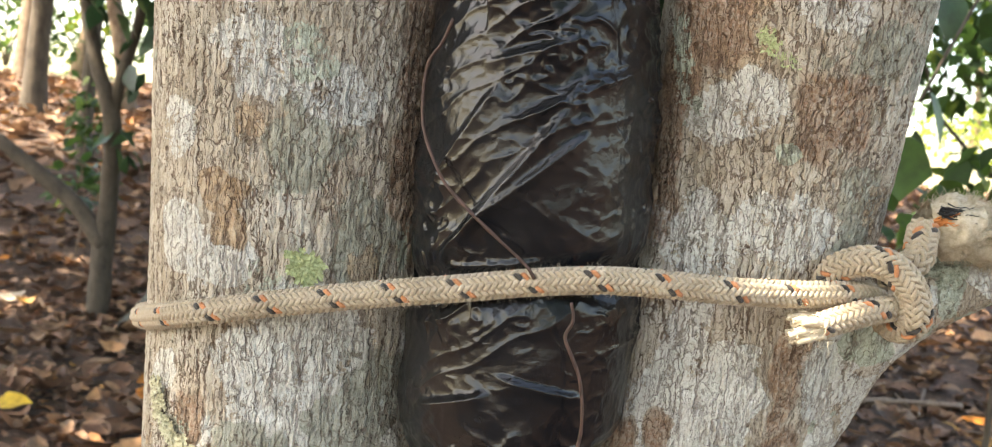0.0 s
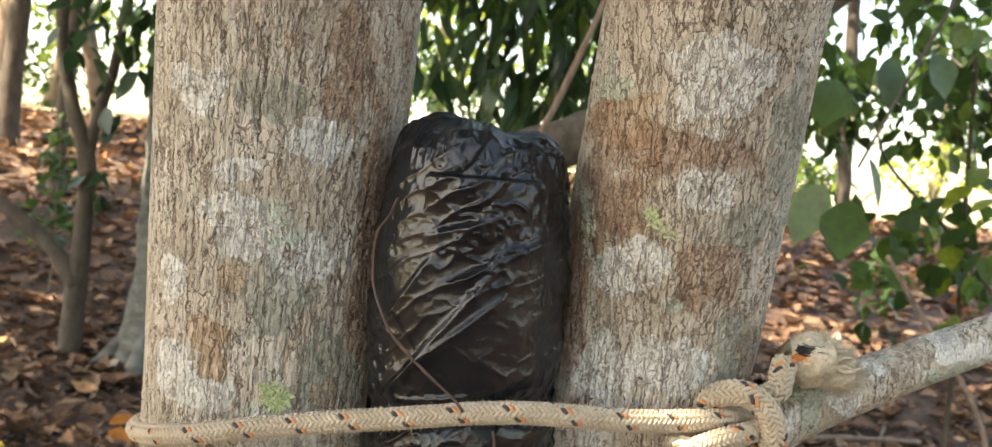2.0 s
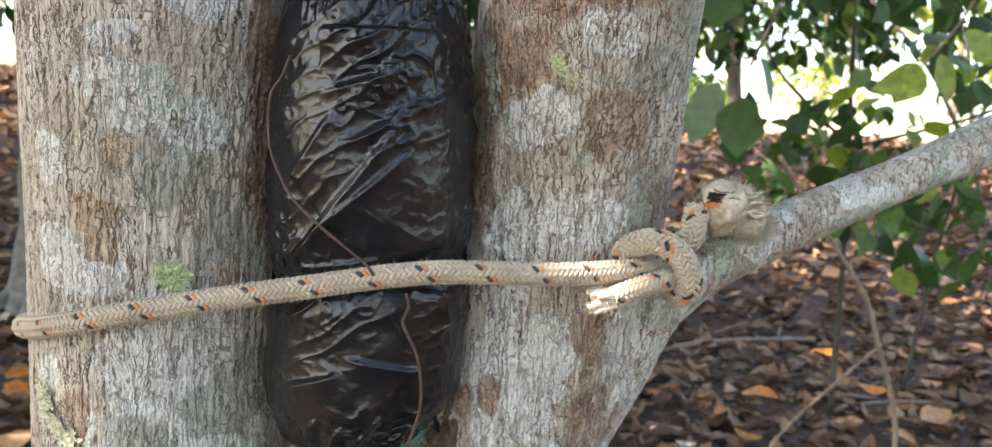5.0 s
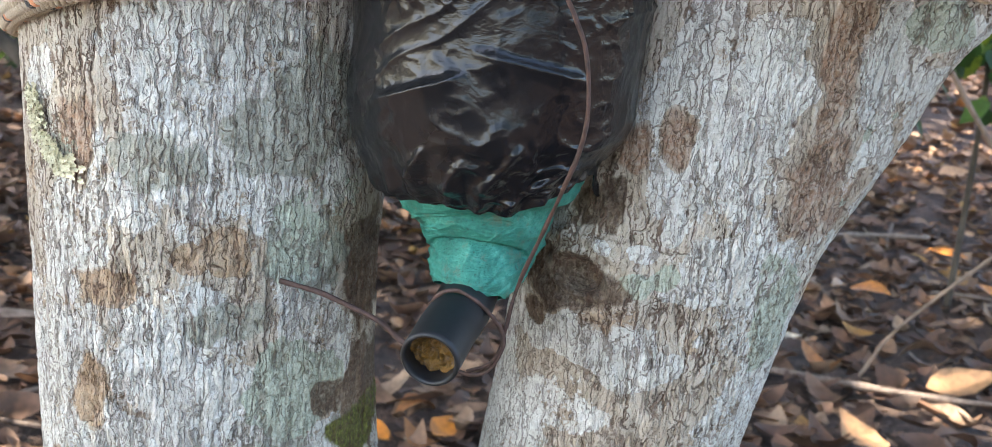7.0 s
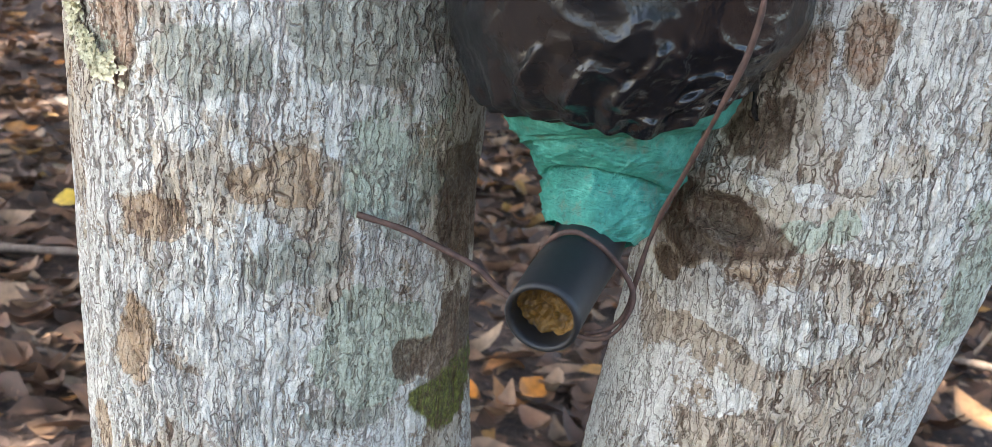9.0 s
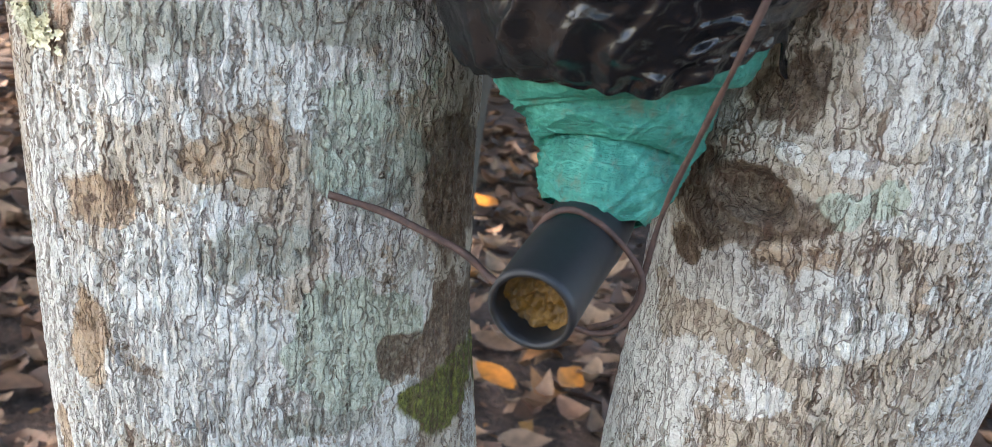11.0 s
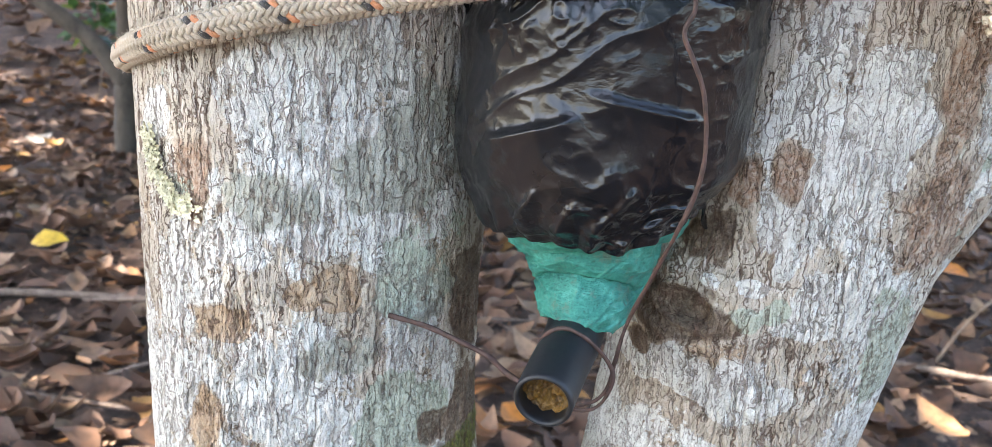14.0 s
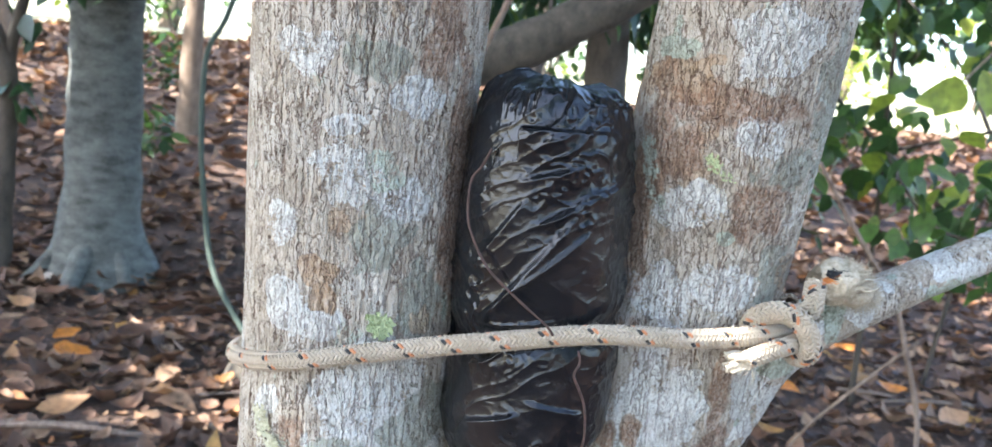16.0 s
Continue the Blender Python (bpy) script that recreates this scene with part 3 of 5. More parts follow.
    masks["G"] = np.maximum(masks["G"], 0.45 * smoothstep(0.5, 0.85, fbm(p * np.array([28, 28, 20.0]) + 55, 3)))
    masks["W"] = np.maximum(masks["W"], crusty * smoothstep(-0.15, 0.25, fbm(p * 70 + 6.1, 2)))
    masks["G"] = np.maximum(masks["G"], crusty * smoothstep(0.1, 0.4, fbm(p * 55 + 26.1, 2)))
    ones = np.ones(len(p))
    paint(me, "crust", np.c_[masks["W"], masks["T"], masks["G"], ones])
    paint(me, "stain", np.c_[masks["R"], masks["C"], masks["D"], ones])
    paint(me, "moss", masks["M"])
    paint(me, "relief", 1 - (1 - relief) * calm)
    return part(name, me, BARK, tree)


Z_FINE = np.concatenate([np.linspace(-0.05, 0.70, 40), np.arange(0.72, 1.255, 0.00095), np.linspace(1.275, 2.95, 60)])
LEFT_SPOTS = [
    (-0.044, 1.092, 0.0138, 0.0123, "W"), (-0.085, 1.072, 0.0110, 0.0067, "W"), (-0.115, 1.012, 0.0108, 0.0133, "P"), (-0.093, 0.958, 0.0173, 0.0132, "W"),
    (-0.031, 1.130, 0.0117, 0.0277, "R"), (-0.017, 1.037, 0.0066, 0.0728, "R"), (-0.075, 1.045, 0.0230, 0.0184, "P"), (-0.048, 1.035, 0.0187, 0.0125, "P"),
    (-0.107, 1.112, 0.0152, 0.0121, "P"), (-0.069, 1.112, 0.0180, 0.0105, "C"), (-0.089, 0.971, 0.0075, 0.0094, "T"), (-0.058, 1.009, 0.0156, 0.0187, "C"),
    (-0.031, 0.974, 0.0129, 0.0194, "A"), (-0.079, 0.919, 0.0161, 0.0107, "P"), (-0.058, 0.936, 0.0187, 0.0107, "W"), (-0.093, 0.989, 0.0117, 0.0104, "T"),
    (-0.025, 0.902, 0.0171, 0.0171, "C"), (-0.119, 0.901, 0.0070, 0.0112, "W"), (-0.102, 0.886, 0.0069, 0.0138, "R"), (-0.034, 0.967, 0.0109, 0.0191, "A"),
    (-0.073, 0.878, 0.0192, 0.0137, "A"), (-0.112, 0.965, 0.0107, 0.0133, "W"),
]
LEFT_LOW_SPOTS = [
    (-0.092, 0.832, 0.0105, 0.0080, "T"), (-0.051, 0.846, 0.0089, 0.0078, "B"), (-0.099, 0.789, 0.0092, 0.0125, "T"), (-0.027, 0.792, 0.0153, 0.0174, "G"),
    (-0.023, 0.846, 0.0137, 0.0157, "A"), (-0.080, 0.820, 0.0115, 0.0115, "W"), (-0.066, 0.797, 0.0175, 0.0117, "W"), (-0.069, 0.883, 0.0107, 0.0089, "W"),
    (-0.054, 0.870, 0.0109, 0.0109, "P"), (-0.113, 0.841, 0.0069, 0.0137, "W"), (-0.111, 0.808, 0.0081, 0.0181, "W"), (-0.102, 0.884, 0.0055, 0.0110, "R"),
    (-0.048, 0.821, 0.0115, 0.0077, "A"), (-0.076, 0.774, 0.0220, 0.0100, "W"), (-0.035, 0.770, 0.0102, 0.0061, "A"), 
    (-0.063, 0.844, 0.0074, 0.0056, "T"), (-0.118, 0.752, 0.0048, 0.0087, "T"), (-0.007, 0.765, 0.0090, 0.0112, "M"), (-0.033, 0.889, 0.0164, 0.0146, "C"),
    (-0.086, 0.863, 0.0128, 0.0110, "P"), (-0.007, 0.834, 0.0048, 0.0242, "D"), (-0.006, 0.787, 0.0059, 0.0176, "D"), (-0.016, 0.786, 0.0055, 0.0083, "D"),
]
RIGHT_SPOTS = [
    (0.149, 1.141, 0.0257, 0.0219, "W"), (0.101, 1.134, 0.0093, 0.0068, "G"), (0.131, 1.103, 0.0423, 0.0121, "R"), (0.119, 1.045, 0.0206, 0.0133, "P"),
    (0.158, 1.043, 0.0173, 0.0188, "R"), (0.176, 1.070, 0.0203, 0.0125, "C"), (0.097, 1.048, 0.0059, 0.0724, "R"), (0.106, 1.116, 0.0155, 0.0124, "B"),
    (0.108, 1.076, 0.0126, 0.0158, "R"), (0.148, 1.086, 0.0152, 0.0122, "P"), (0.191, 1.115, 0.0124, 0.0310, "A"), (0.111, 0.987, 0.0197, 0.0197, "P"),
    (0.146, 0.992, 0.0225, 0.0193, "P"), (0.178, 1.007, 0.0131, 0.0196, "A"), (0.144, 1.028, 0.0057, 0.0044, "G"),
]
RIGHT_LOW_SPOTS = [
    (0.160, 0.935, 0.0087, 0.0261, "R"), (0.160, 0.885, 0.0151, 0.0211, "R"), (0.179, 0.934, 0.0102, 0.0209, "W"), (0.154, 0.831, 0.0088, 0.0235, "G"),
    (0.129, 0.850, 0.0210, 0.0165, "W"), (0.116, 0.889, 0.0175, 0.0175, "P"), (0.116, 0.930, 0.0172, 0.0172, "P"), (0.105, 0.900, 0.0055, 0.0100, "R"),
    (0.134, 0.917, 0.0144, 0.0202, "W"), (0.076, 0.839, 0.0178, 0.0122, "D"), (0.092, 0.890, 0.0060, 0.0100, "R"), (0.083, 0.870, 0.0080, 0.0096, "D"),
    (0.097, 0.844, 0.0060, 0.0054, "G"), (0.107, 0.848, 0.0053, 0.0047, "G"), (0.118, 0.851, 0.0062, 0.0123, "W"), (0.106, 0.865, 0.0040, 0.0058, "W"),
    (0.098, 0.855, 0.0047, 0.0031, "W"), (0.085, 0.855, 0.0032, 0.0026, "W"), (0.081, 0.816, 0.0307, 0.0099, "W"), (0.073, 0.787, 0.0216, 0.0108, "P"),
    (0.104, 0.812, 0.0198, 0.0115, "W"), (0.063, 0.822, 0.0044, 0.0055, "D"),
]
LEFT_ROWS = [(0.0, 0.60, -0.1, 0.16), (-0.02, 0.59, 0.15, 0.11), (-0.052, 0.575, 0.45, 0.082), (-0.0711, 0.5502, 0.75, 0.0702), (-0.0729, 0.5423, 0.90, 0.0688), (-0.0770, 0.5337, 1.05, 0.0682), (-0.0774, 0.5218, 1.20, 0.0712), (-0.09, 0.50, 1.6, 0.068), (-0.13, 0.50, 3.0, 0.055)]
RIGHT_ROWS = [(0.03, 0.60, -0.1, 0.15), (0.045, 0.59, 0.15, 0.10), (0.075, 0.57, 0.45, 0.068), (0.094, 0.565, 0.65, 0.057), (0.0979, 0.5661, 0.72, 0.0553), (0.1117, 0.5557, 0.82, 0.0580), (0.1294, 0.5544, 0.918, 0.0661), (0.1437, 0.5425, 1.0, 0.0600), (0.148, 0.5155, 1.1, 0.0580), (0.1512, 0.4894, 1.19, 0.0569), (0.158, 0.452, 1.31, 0.0555), (0.170, 0.395, 1.50, 0.054), (0.20, 0.32, 1.8, 0.052), (0.23, 0.25, 2.2, 0.048), (0.27, 0.20, 3.0, 0.042)]
bark_limb("trunk", LEFT_ROWS, 420, Z_FINE, LEFT_SPOTS + LEFT_LOW_SPOTS, lump=0.0009)
bark_limb("trunk", RIGHT_ROWS, 400, Z_FINE, RIGHT_SPOTS + RIGHT_LOW_SPOTS, lump=0.0009, bosses=((0.079, 0.843, 0.0145),))
BRANCH_ROWS = [(0.097, 0.560, 0.72, 0.053), (0.1085, 0.560, 0.78, 0.054), (0.130, 0.556, 0.85, 0.0485), (0.1690, 0.543, 0.91, 0.0355), (0.2010, 0.530, 0.953, 0.0228), (0.26, 0.535, 0.984, 0.0145), (0.40, 0.582, 1.037, 0.0145), (0.624, 0.652, 1.124, 0.0155), (0.95, 0.76, 1.25, 0.013), (1.3, 0.9, 1.45, 0.009)]
bark_limb("branch", BRANCH_ROWS, 190, None, RIGHT_LOW_SPOTS, 0.6, 0.0014, crusty=0.6)

# ---------------------------------------------------------------- the wrapped bottle
trap = thing("bottle_trap", "bottle wrapped in crumpled black plastic, green tape, black pipe mouth", "bottle trap")
BAG_ROWS = [(0.0410, 0.506, 0.8715, 0.0372), (0.0408, 0.506, 0.8745, 0.0400), (0.0400, 0.506, 0.8790, 0.0435), (0.0390, 0.506, 0.8845, 0.0478), (0.0382, 0.506, 0.8935, 0.0520), (0.0380, 0.5055, 0.905, 0.0548), (0.0382, 0.505, 0.93, 0.0550), (0.038, 0.503, 0.97, 0.0550), (0.0378, 0.499, 1.03, 0.0540), (0.0382, 0.498, 1.07, 0.0522), (0.0380, 0.498, 1.0860, 0.0500), (0.0380, 0.498, 1.0960, 0.0462), (0.0380, 0.498, 1.1020, 0.0410), (0.0380, 0.498, 1.1055, 0.0330), (0.0380, 0.498, 1.1070, 0.018), (0.0380, 0.498, 1.1074, 0.003)]


def crease(x, z, ax, az, bx, bz, wide=0.0022):
    """How near points lie to a line from a to b: 1 on it, 0 away from it, fading at both ends."""
    ux, uz = bx - ax, bz - az
    ln = math.hypot(ux, uz)
    t = ((x - ax) * ux + (z - az) * uz) / ln ** 2
    off = ((x - ax) * -uz + (z - az) * ux) / ln
    fade = smoothstep(-0.05, 0.2, t) * (1 - smoothstep(0.8, 1.05, t))
    return fade * np.where(off > 0, np.exp(-(off / wide) ** 2), np.exp(-np.abs(off) / (wide * 2.6)))


def bag_mesh():
    n, segs = 420, 400
    rows = spline(BAG_ROWS, n)
    v, out = tube_grid(rows[:, :3], np.maximum(rows[:, 3], 0.001), segs)
    p, o = v.reshape(-1, 3), out.reshape(-1, 3)
    x, z = p[:, 0], p[:, 2]
    front = p[:, 1] < 0.51
    # slanted folds with sharp crests, finer wrinkles between them
    u = (z - 0.72 * x) + 0.008 * fbm(p * 22, 3)
    w = (z + 0.5 * x) + 0.010 * fbm(p * 26 + 4, 2)
    f1 = (1 - np.abs(vnoise(np.c_[x * 10, p[:, 1] * 10, u * 88]))) ** 4
    f2 = (1 - np.abs(vnoise(np.c_[x * 14 + 3, p[:, 1] * 14, w * 120]))) ** 5
    f3 = (1 - np.abs(fbm(p * 120 + 3, 2))) ** 3
    patch = smoothstep(-0.25, 0.45, vnoise(p * 24 + 12))
    d = 0.0017 * f1 * (0.35 + 0.65 * patch) + 0.0017 * f2 * smoothstep(0.0, 0.5, vnoise(p * 21)) + 0.0012 * f3 * (0.3 + patch)
    d += 0.0022 * fbm(p * 17 + 1.7, 2)
    for ax, az, bx, bz, h in ((-0.001, 0.966, 0.053, 1.039, 0.0036), (0.028, 1.028, 0.083, 1.057, 0.0028), (0.012, 0.984, 0.062, 1.029, 0.0026), (-0.006, 1.000, 0.022, 1.045, 0.0024), (0.0, 0.966, 0.05, 0.974, 0.0022), (0.012, 1.050, 0.050, 1.062, 0.002)):
        d += front * h * crease(x, z, ax, az, bx, bz)
    for ax, az, bx, bz, h in ((0.010, 0.879, 0.017, 0.893, 0.0026), (0.024, 0.877, 0.031, 0.892, 0.0022), (0.036, 0.878, 0.050, 0.897, 0.0030), (0.052, 0.880, 0.072, 0.889, 0.0024), (-0.006, 0.905, 0.03, 0.918, 0.0024), (0.03, 0.925, 0.07, 0.918, 0.002)):
        d += front * h * crease(x, z, ax, az, bx, bz, 0.0018)
    # an overlap of the film near the crown
    d += front * 0.0034 * smoothstep(1.0835, 1.0815, z - 0.02 * (x - 0.04)) * smoothstep(1.06, 1.08, z) * (x > 0.012) * (1 - smoothstep(0.05, 0.075, x))
    # gathers round the neck and the crown
    ang = np.arctan2(p[:, 1] - 0.5, x - 0.037)
    low, high = smoothstep(0.896, 0.872, z), smoothstep(1.080, 1.106, z)
    d += low * 0.0013 * np.sin(ang * 19 + 5 * vnoise(p * 14)) + high * 0.0036 * (1 - np.abs(vnoise(np.c_[np.cos(ang) * 8, np.sin(ang) * 8, z * 24]))) ** 3
    # the rope presses into it
    d -= 0.0052 * np.exp(-((z - np.interp(x, (-0.02, 0.042, 0.1), (0.953, 0.9657, 0.9706))) / 0.009) ** 2) * front
    p = p + o * (d - 0.003)[:, None]
    # the gathered crown is pinched into ears
    p[:, 2] += high * (0.0058 * fbm(p * np.array([75, 75, 10.0]), 3) + 0.08 * np.clip(0.045 - x, -0.05, 0.03))
    # the hem: it dips in front, rises to one side and hangs in a flap behind
    first = np.exp(-np.repeat(np.arange(n), segs) / 8.0)
    hem = np.interp(x, (-0.002, 0.008, 0.0265, 0.046, 0.058, 0.064, 0.070, 0.078), (0.0030, 0.0030, 0.0010, -0.0008, 0.0022, 0.0062, 0.0100, 0.0120))
    flap = smoothstep(0.060, 0.070, x) * smoothstep(0.496, 0.506, p[:, 1])
    p[:, 2] += first * (0.0012 * vnoise(np.c_[np.cos(ang) * 9, np.sin(ang) * 9, ang * 0]) + hem * (1 - flap) + 0.0005 * flap)
    p += o * (first * (0.0006 + 0.0050 * flap))[:, None]
    return mesh("black_wrap", p, grid_faces(n, segs))


part("black_wrap", bag_mesh(), PLASTIC, trap, "crumpled shiny black plastic film")


def tape_mesh():
    """The torn green tape: a cone round the bottle's neck."""
    n, segs = 110, 260
    rows = spline([(0.0380, 0.506, 0.8850, 0.0385), (0.0378, 0.506, 0.8790, 0.0362), (0.0373, 0.506, 0.8725, 0.0323), (0.0382, 0.5055, 0.866, 0.0281), (0.0388, 0.504, 0.860, 0.0250), (0.0383, 0.500, 0.8494, 0.0193), (0.0368, 0.4925, 0.8445, 0.0165), (0.0358, 0.4898, 0.8388, 0.0140)], n)
    v, out = tube_grid(rows[:, :3], rows[:, 3], segs)
    p, o = v.reshape(-1, 3), out.reshape(-1, 3)
    u = p[:, 2] + 0.25 * p[:, 0] + 0.003 * fbm(p * 60, 2)
    d = 0.0011 * (1 - np.abs(vnoise(np.c_[p[:, 0] * 34, p[:, 1] * 34, u * 330]))) ** 5 + 0.0005 * fbm(p * 110, 3)
    u2 = p[:, 2] - 0.5 * p[:, 0] + 0.003 * fbm(p * 60 + 9, 2)
    d = d + 0.0010 * (1 - np.abs(vnoise(np.c_[p[:, 0] * 48, p[:, 1] * 48, u2 * 420 + 7]))) ** 6
    p = p + o * (d * (0.25 + 0.75 * smoothstep(0.874, 0.864, p[:, 2])) - 0.0008)[:, None]
    # a ragged lower end
    ang = np.arctan2(o[:, 1], o[:, 0])
    t = np.repeat(np.linspace(0, 1, n), segs)
    away = -o[:, 1]
    p[:, 2] += t ** 3 * (0.0009 * vnoise(np.c_[np.cos(ang) * 3, np.sin(ang) * 3, ang * 0 + 2]) - 0.0035 * np.clip(away, 0, 1) ** 2)
    return mesh("green_tape", p, grid_faces(n, segs))


part("green_tape", tape_mesh(), TAPE, trap, "torn sea-green plastic tape")


def pipe_elbow():
    """A short black pipe that bends out of the neck towards its open mouth."""
    path = spline([(0.037, 0.505, 0.860), (0.0368, 0.5025, 0.847), (0.0358, 0.494, 0.8375), (0.0333, 0.480, 0.8340), (0.0292, 0.463, 0.8312), (0.0251, 0.446, 0.8273)], 40)
    outer = np.interp(np.arange(40), (0, 14, 21, 22, 39), (0.0104, 0.0106, 0.0104, 0.0101, 0.0099))
    v, o = tube_grid(path, outer, 48)
    _, u1, v1 = frames(path)
    a = np.linspace(0, 2 * np.pi, 48, endpoint=False)
    ring = u1[:, None] * np.cos(a)[None, :, None] + v1[:, None] * np.sin(a)[None, :, None]
    lip = path[-1][None, None] + ring[-1:] * 0.0090 + (path[-1] - path[-2])[None, None] * 0.35
    inner = (path[:, None] + ring * 0.0083)[::-1]
    allv = np.concatenate([v, lip, inner[:24]], axis=0)
    return mesh("pipe_elbow", allv.reshape(-1, 3), grid_faces(len(allv), 48)), path


pipe_me, pipe_path = pipe_elbow()
pipe = part("pipe_elbow", pipe_me, PIPE, trap, "matt black plastic pipe elbow, mouth open")


def wax_plug():
    """Brown wax that lines the pipe's mouth."""
    t, u, v = frames(pipe_path)
    k = 35
    verts, rings, segs = [], 26, 72
    for r in range(rings):
        q = r / (rings - 1)
        for s in range(segs):
            a = 2 * math.pi * s / segs
            rad = 0.0084 * q
            p = pipe_path[k] + (u[k] * math.cos(a) + v[k] * math.sin(a)) * rad
            bulge = 0.0022 * q ** 3 + 0.0024 * noise.noise(Vector(p) * 330) + 0.0014 * noise.noise(Vector(p) * 800)
            verts.append(p + t[k] * bulge)
    return mesh("wax_plug", np.array(verts), grid_faces(rings, segs))


part("wax_plug", wax_plug(), WAX, pipe, "brown and amber wax in the mouth")


def wire(points, r=0.0009, n=60):
    return tube("wire", points, [r] * len(points), 8, n, 0.0002, 200)


part("wire", wire([(0.0585, 0.4475, 0.960), (0.0600, 0.4478, 0.953), (0.0575, 0.4478, 0.946), (0.0612, 0.4482, 0.938), (0.0655, 0.4490, 0.928), (0.0680, 0.4505, 0.912), (0.0670, 0.4530, 0.898), (0.0632, 0.4570, 0.8840), (0.0585, 0.4670, 0.8665), (0.0525, 0.4780, 0.8450), (0.0495, 0.4800, 0.8280), (0.0480, 0.4790, 0.8200), (0.0440, 0.4780, 0.8148), (0.0370, 0.4780, 0.8118)], 0.0007, 90), RUST, trap, "rusty brown tie wire")
part("wire", wire([(0.0225, 0.4735, 0.8370), (0.0265, 0.4705, 0.8425), (0.0320, 0.4695, 0.8440), (0.0390, 0.4710, 0.8400), (0.0455, 0.4740, 0.8330), (0.0490, 0.4745, 0.8265), (0.0478, 0.4740, 0.8195), (0.0438, 0.4740, 0.8138), (0.0375, 0.4745, 0.8122), (0.0300, 0.4740, 0.8150)], 0.00075), RUST, trap, "rusty brown tie wire looped round the pipe")
part("wire", wire([(0.0235, 0.4700, 0.8195), (0.0129, 0.4800, 0.8208), (0.0044, 0.4825, 0.8265), (-0.0072, 0.4845, 0.8308), (-0.0186, 0.4860, 0.8345), (-0.0325, 0.4875, 0.8370)], 0.0010), RUST, trap, "rusty wire end that sticks out")
part("wire", wire([(-0.0005, 0.4625, 1.068), (-0.0045, 0.4650, 1.058), (-0.0095, 0.4680, 1.050), (-0.0105, 0.4680, 1.036), (-0.0080, 0.4650, 1.021), (0.0015, 0.4560, 1.004), (0.0120, 0.4505, 0.994), (0.0255, 0.4470, 0.9835), (0.0385, 0.4465, 0.9735), (0.0430, 0.4470, 0.968)], 0.00075), RUST, trap, "rusty brown tie wire")

# ---------------------------------------------------------------- the rope
rope = thing("rope", "tan braided rope with black and orange flecks, knotted round the trunks", "rope")
ROPE_R = 0.0056


def braid(name, points, length_step=0.0009, pitch=0.0275, phase=0.0, radius=ROPE_R):
    """A rope of twenty woven strands swept along a path."""
    coarse = spline(points, 400)
    total = np.linalg.norm(np.diff(coarse, axis=0), axis=1).sum()
    n = max(12, int(total / length_step))
    path = spline(points, n)
    t, u, v = frames(path)
    s = np.linspace(0, total, n)
    prof = np.array([(math.cos(a), math.sin(a)) for a in np.linspace(0, 2 * np.pi, 7, endpoint=False)])
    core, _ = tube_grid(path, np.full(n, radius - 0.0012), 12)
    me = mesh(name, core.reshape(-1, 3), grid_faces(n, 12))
    # core darkened by half, standing in for shade in the crevices
    paint(me, "tracer_and_shade", np.tile([0.55, 0.0, 0.0, 0.0], (n * 12, 1)))
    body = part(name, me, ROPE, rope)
    for way in (1, -1):
        for k in range(10):
            ang = way * (2 * np.pi * s / pitch) + 2 * np.pi * k / 10 + phase
            lift = way * np.sin(way * 10 * np.pi * s / pitch + np.pi * k + np.pi / 4)
            rad = radius - 0.0012 + 0.00078 * lift
            o = u * np.cos(ang)[:, None] + v * np.sin(ang)[:, None]
            centre = path + o * rad[:, None]
            along = np.gradient(centre, axis=0)
            along /= np.linalg.norm(along, axis=1)[:, None]
            flat = np.cross(along, o)
            fuzz = 1 + 0.2 * vnoise(centre * 1100 + k)
            ring = centre[:, None] + flat[:, None] * (prof[:, 0] * 0.00112)[None, :, None] * fuzz[:, None, None] + o[:, None] * (prof[:, 1] * 0.00088)[None, :, None]
            me = mesh("strand", ring.reshape(-1, 3), grid_faces(n, 7))
            tracer_and_shade = (0.95, 0, 0, 0) if way > 0 and k == 1 else (0, 0.85, 0, 0) if way > 0 and k == 0 else (0, 0, 0, 0)
            paint(me, "tracer_and_shade", np.tile(tracer_and_shade, (n * 7, 1)))
            part("strand", me, ROPE, body)
    return body


FRONT = [(-0.1465, 0.535, 0.9180), (-0.1285, 0.498, 0.9252), (-0.1020, 0.473, 0.9340), (-0.0725, 0.4655, 0.9418), (-0.0430, 0.4625, 0.9483), (-0.0150, 0.459, 0.9543), (0.014, 0.455, 0.9600), (0.042, 0.4525, 0.9657), (0.070, 0.4505, 0.9698), (0.097, 0.4525, 0.9706), (0.124, 0.457, 0.9702), (0.150, 0.4665, 0.9704), (0.1688, 0.474, 0.9714)]
braid("standing_part", [(0.203, 0.515, 0.985), (0.212, 0.56, 0.975), (0.19, 0.625, 0.958), (0.10, 0.665, 0.945), (-0.03, 0.650, 0.930), (-0.110, 0.612, 0.920), (-0.143, 0.570, 0.916)] + FRONT + [(0.1819, 0.482, 0.9715), (0.1916, 0.490, 0.9695)])
LOOP = [(0.1816, 0.493, 0.968), (0.1701, 0.489, 0.9735), (0.1712, 0.481, 0.9818), (0.1805, 0.474, 0.9868), (0.1907, 0.470, 0.9845), (0.1985, 0.468, 0.9755), (0.2012, 0.470, 0.9649), (0.1990, 0.478, 0.9595), (0.1955, 0.489, 0.9615)]
END = (0.1585, 0.4610, 0.9580)
braid("knot_loop", LOOP, phase=1.0, radius=0.0066)
braid("rope_end", [(0.2018, 0.484, 0.9692), (0.1918, 0.474, 0.9676), (0.1792, 0.467, 0.9656), (0.1668, 0.463, 0.9615), (0.1600, 0.461, 0.9588)], phase=2.4)
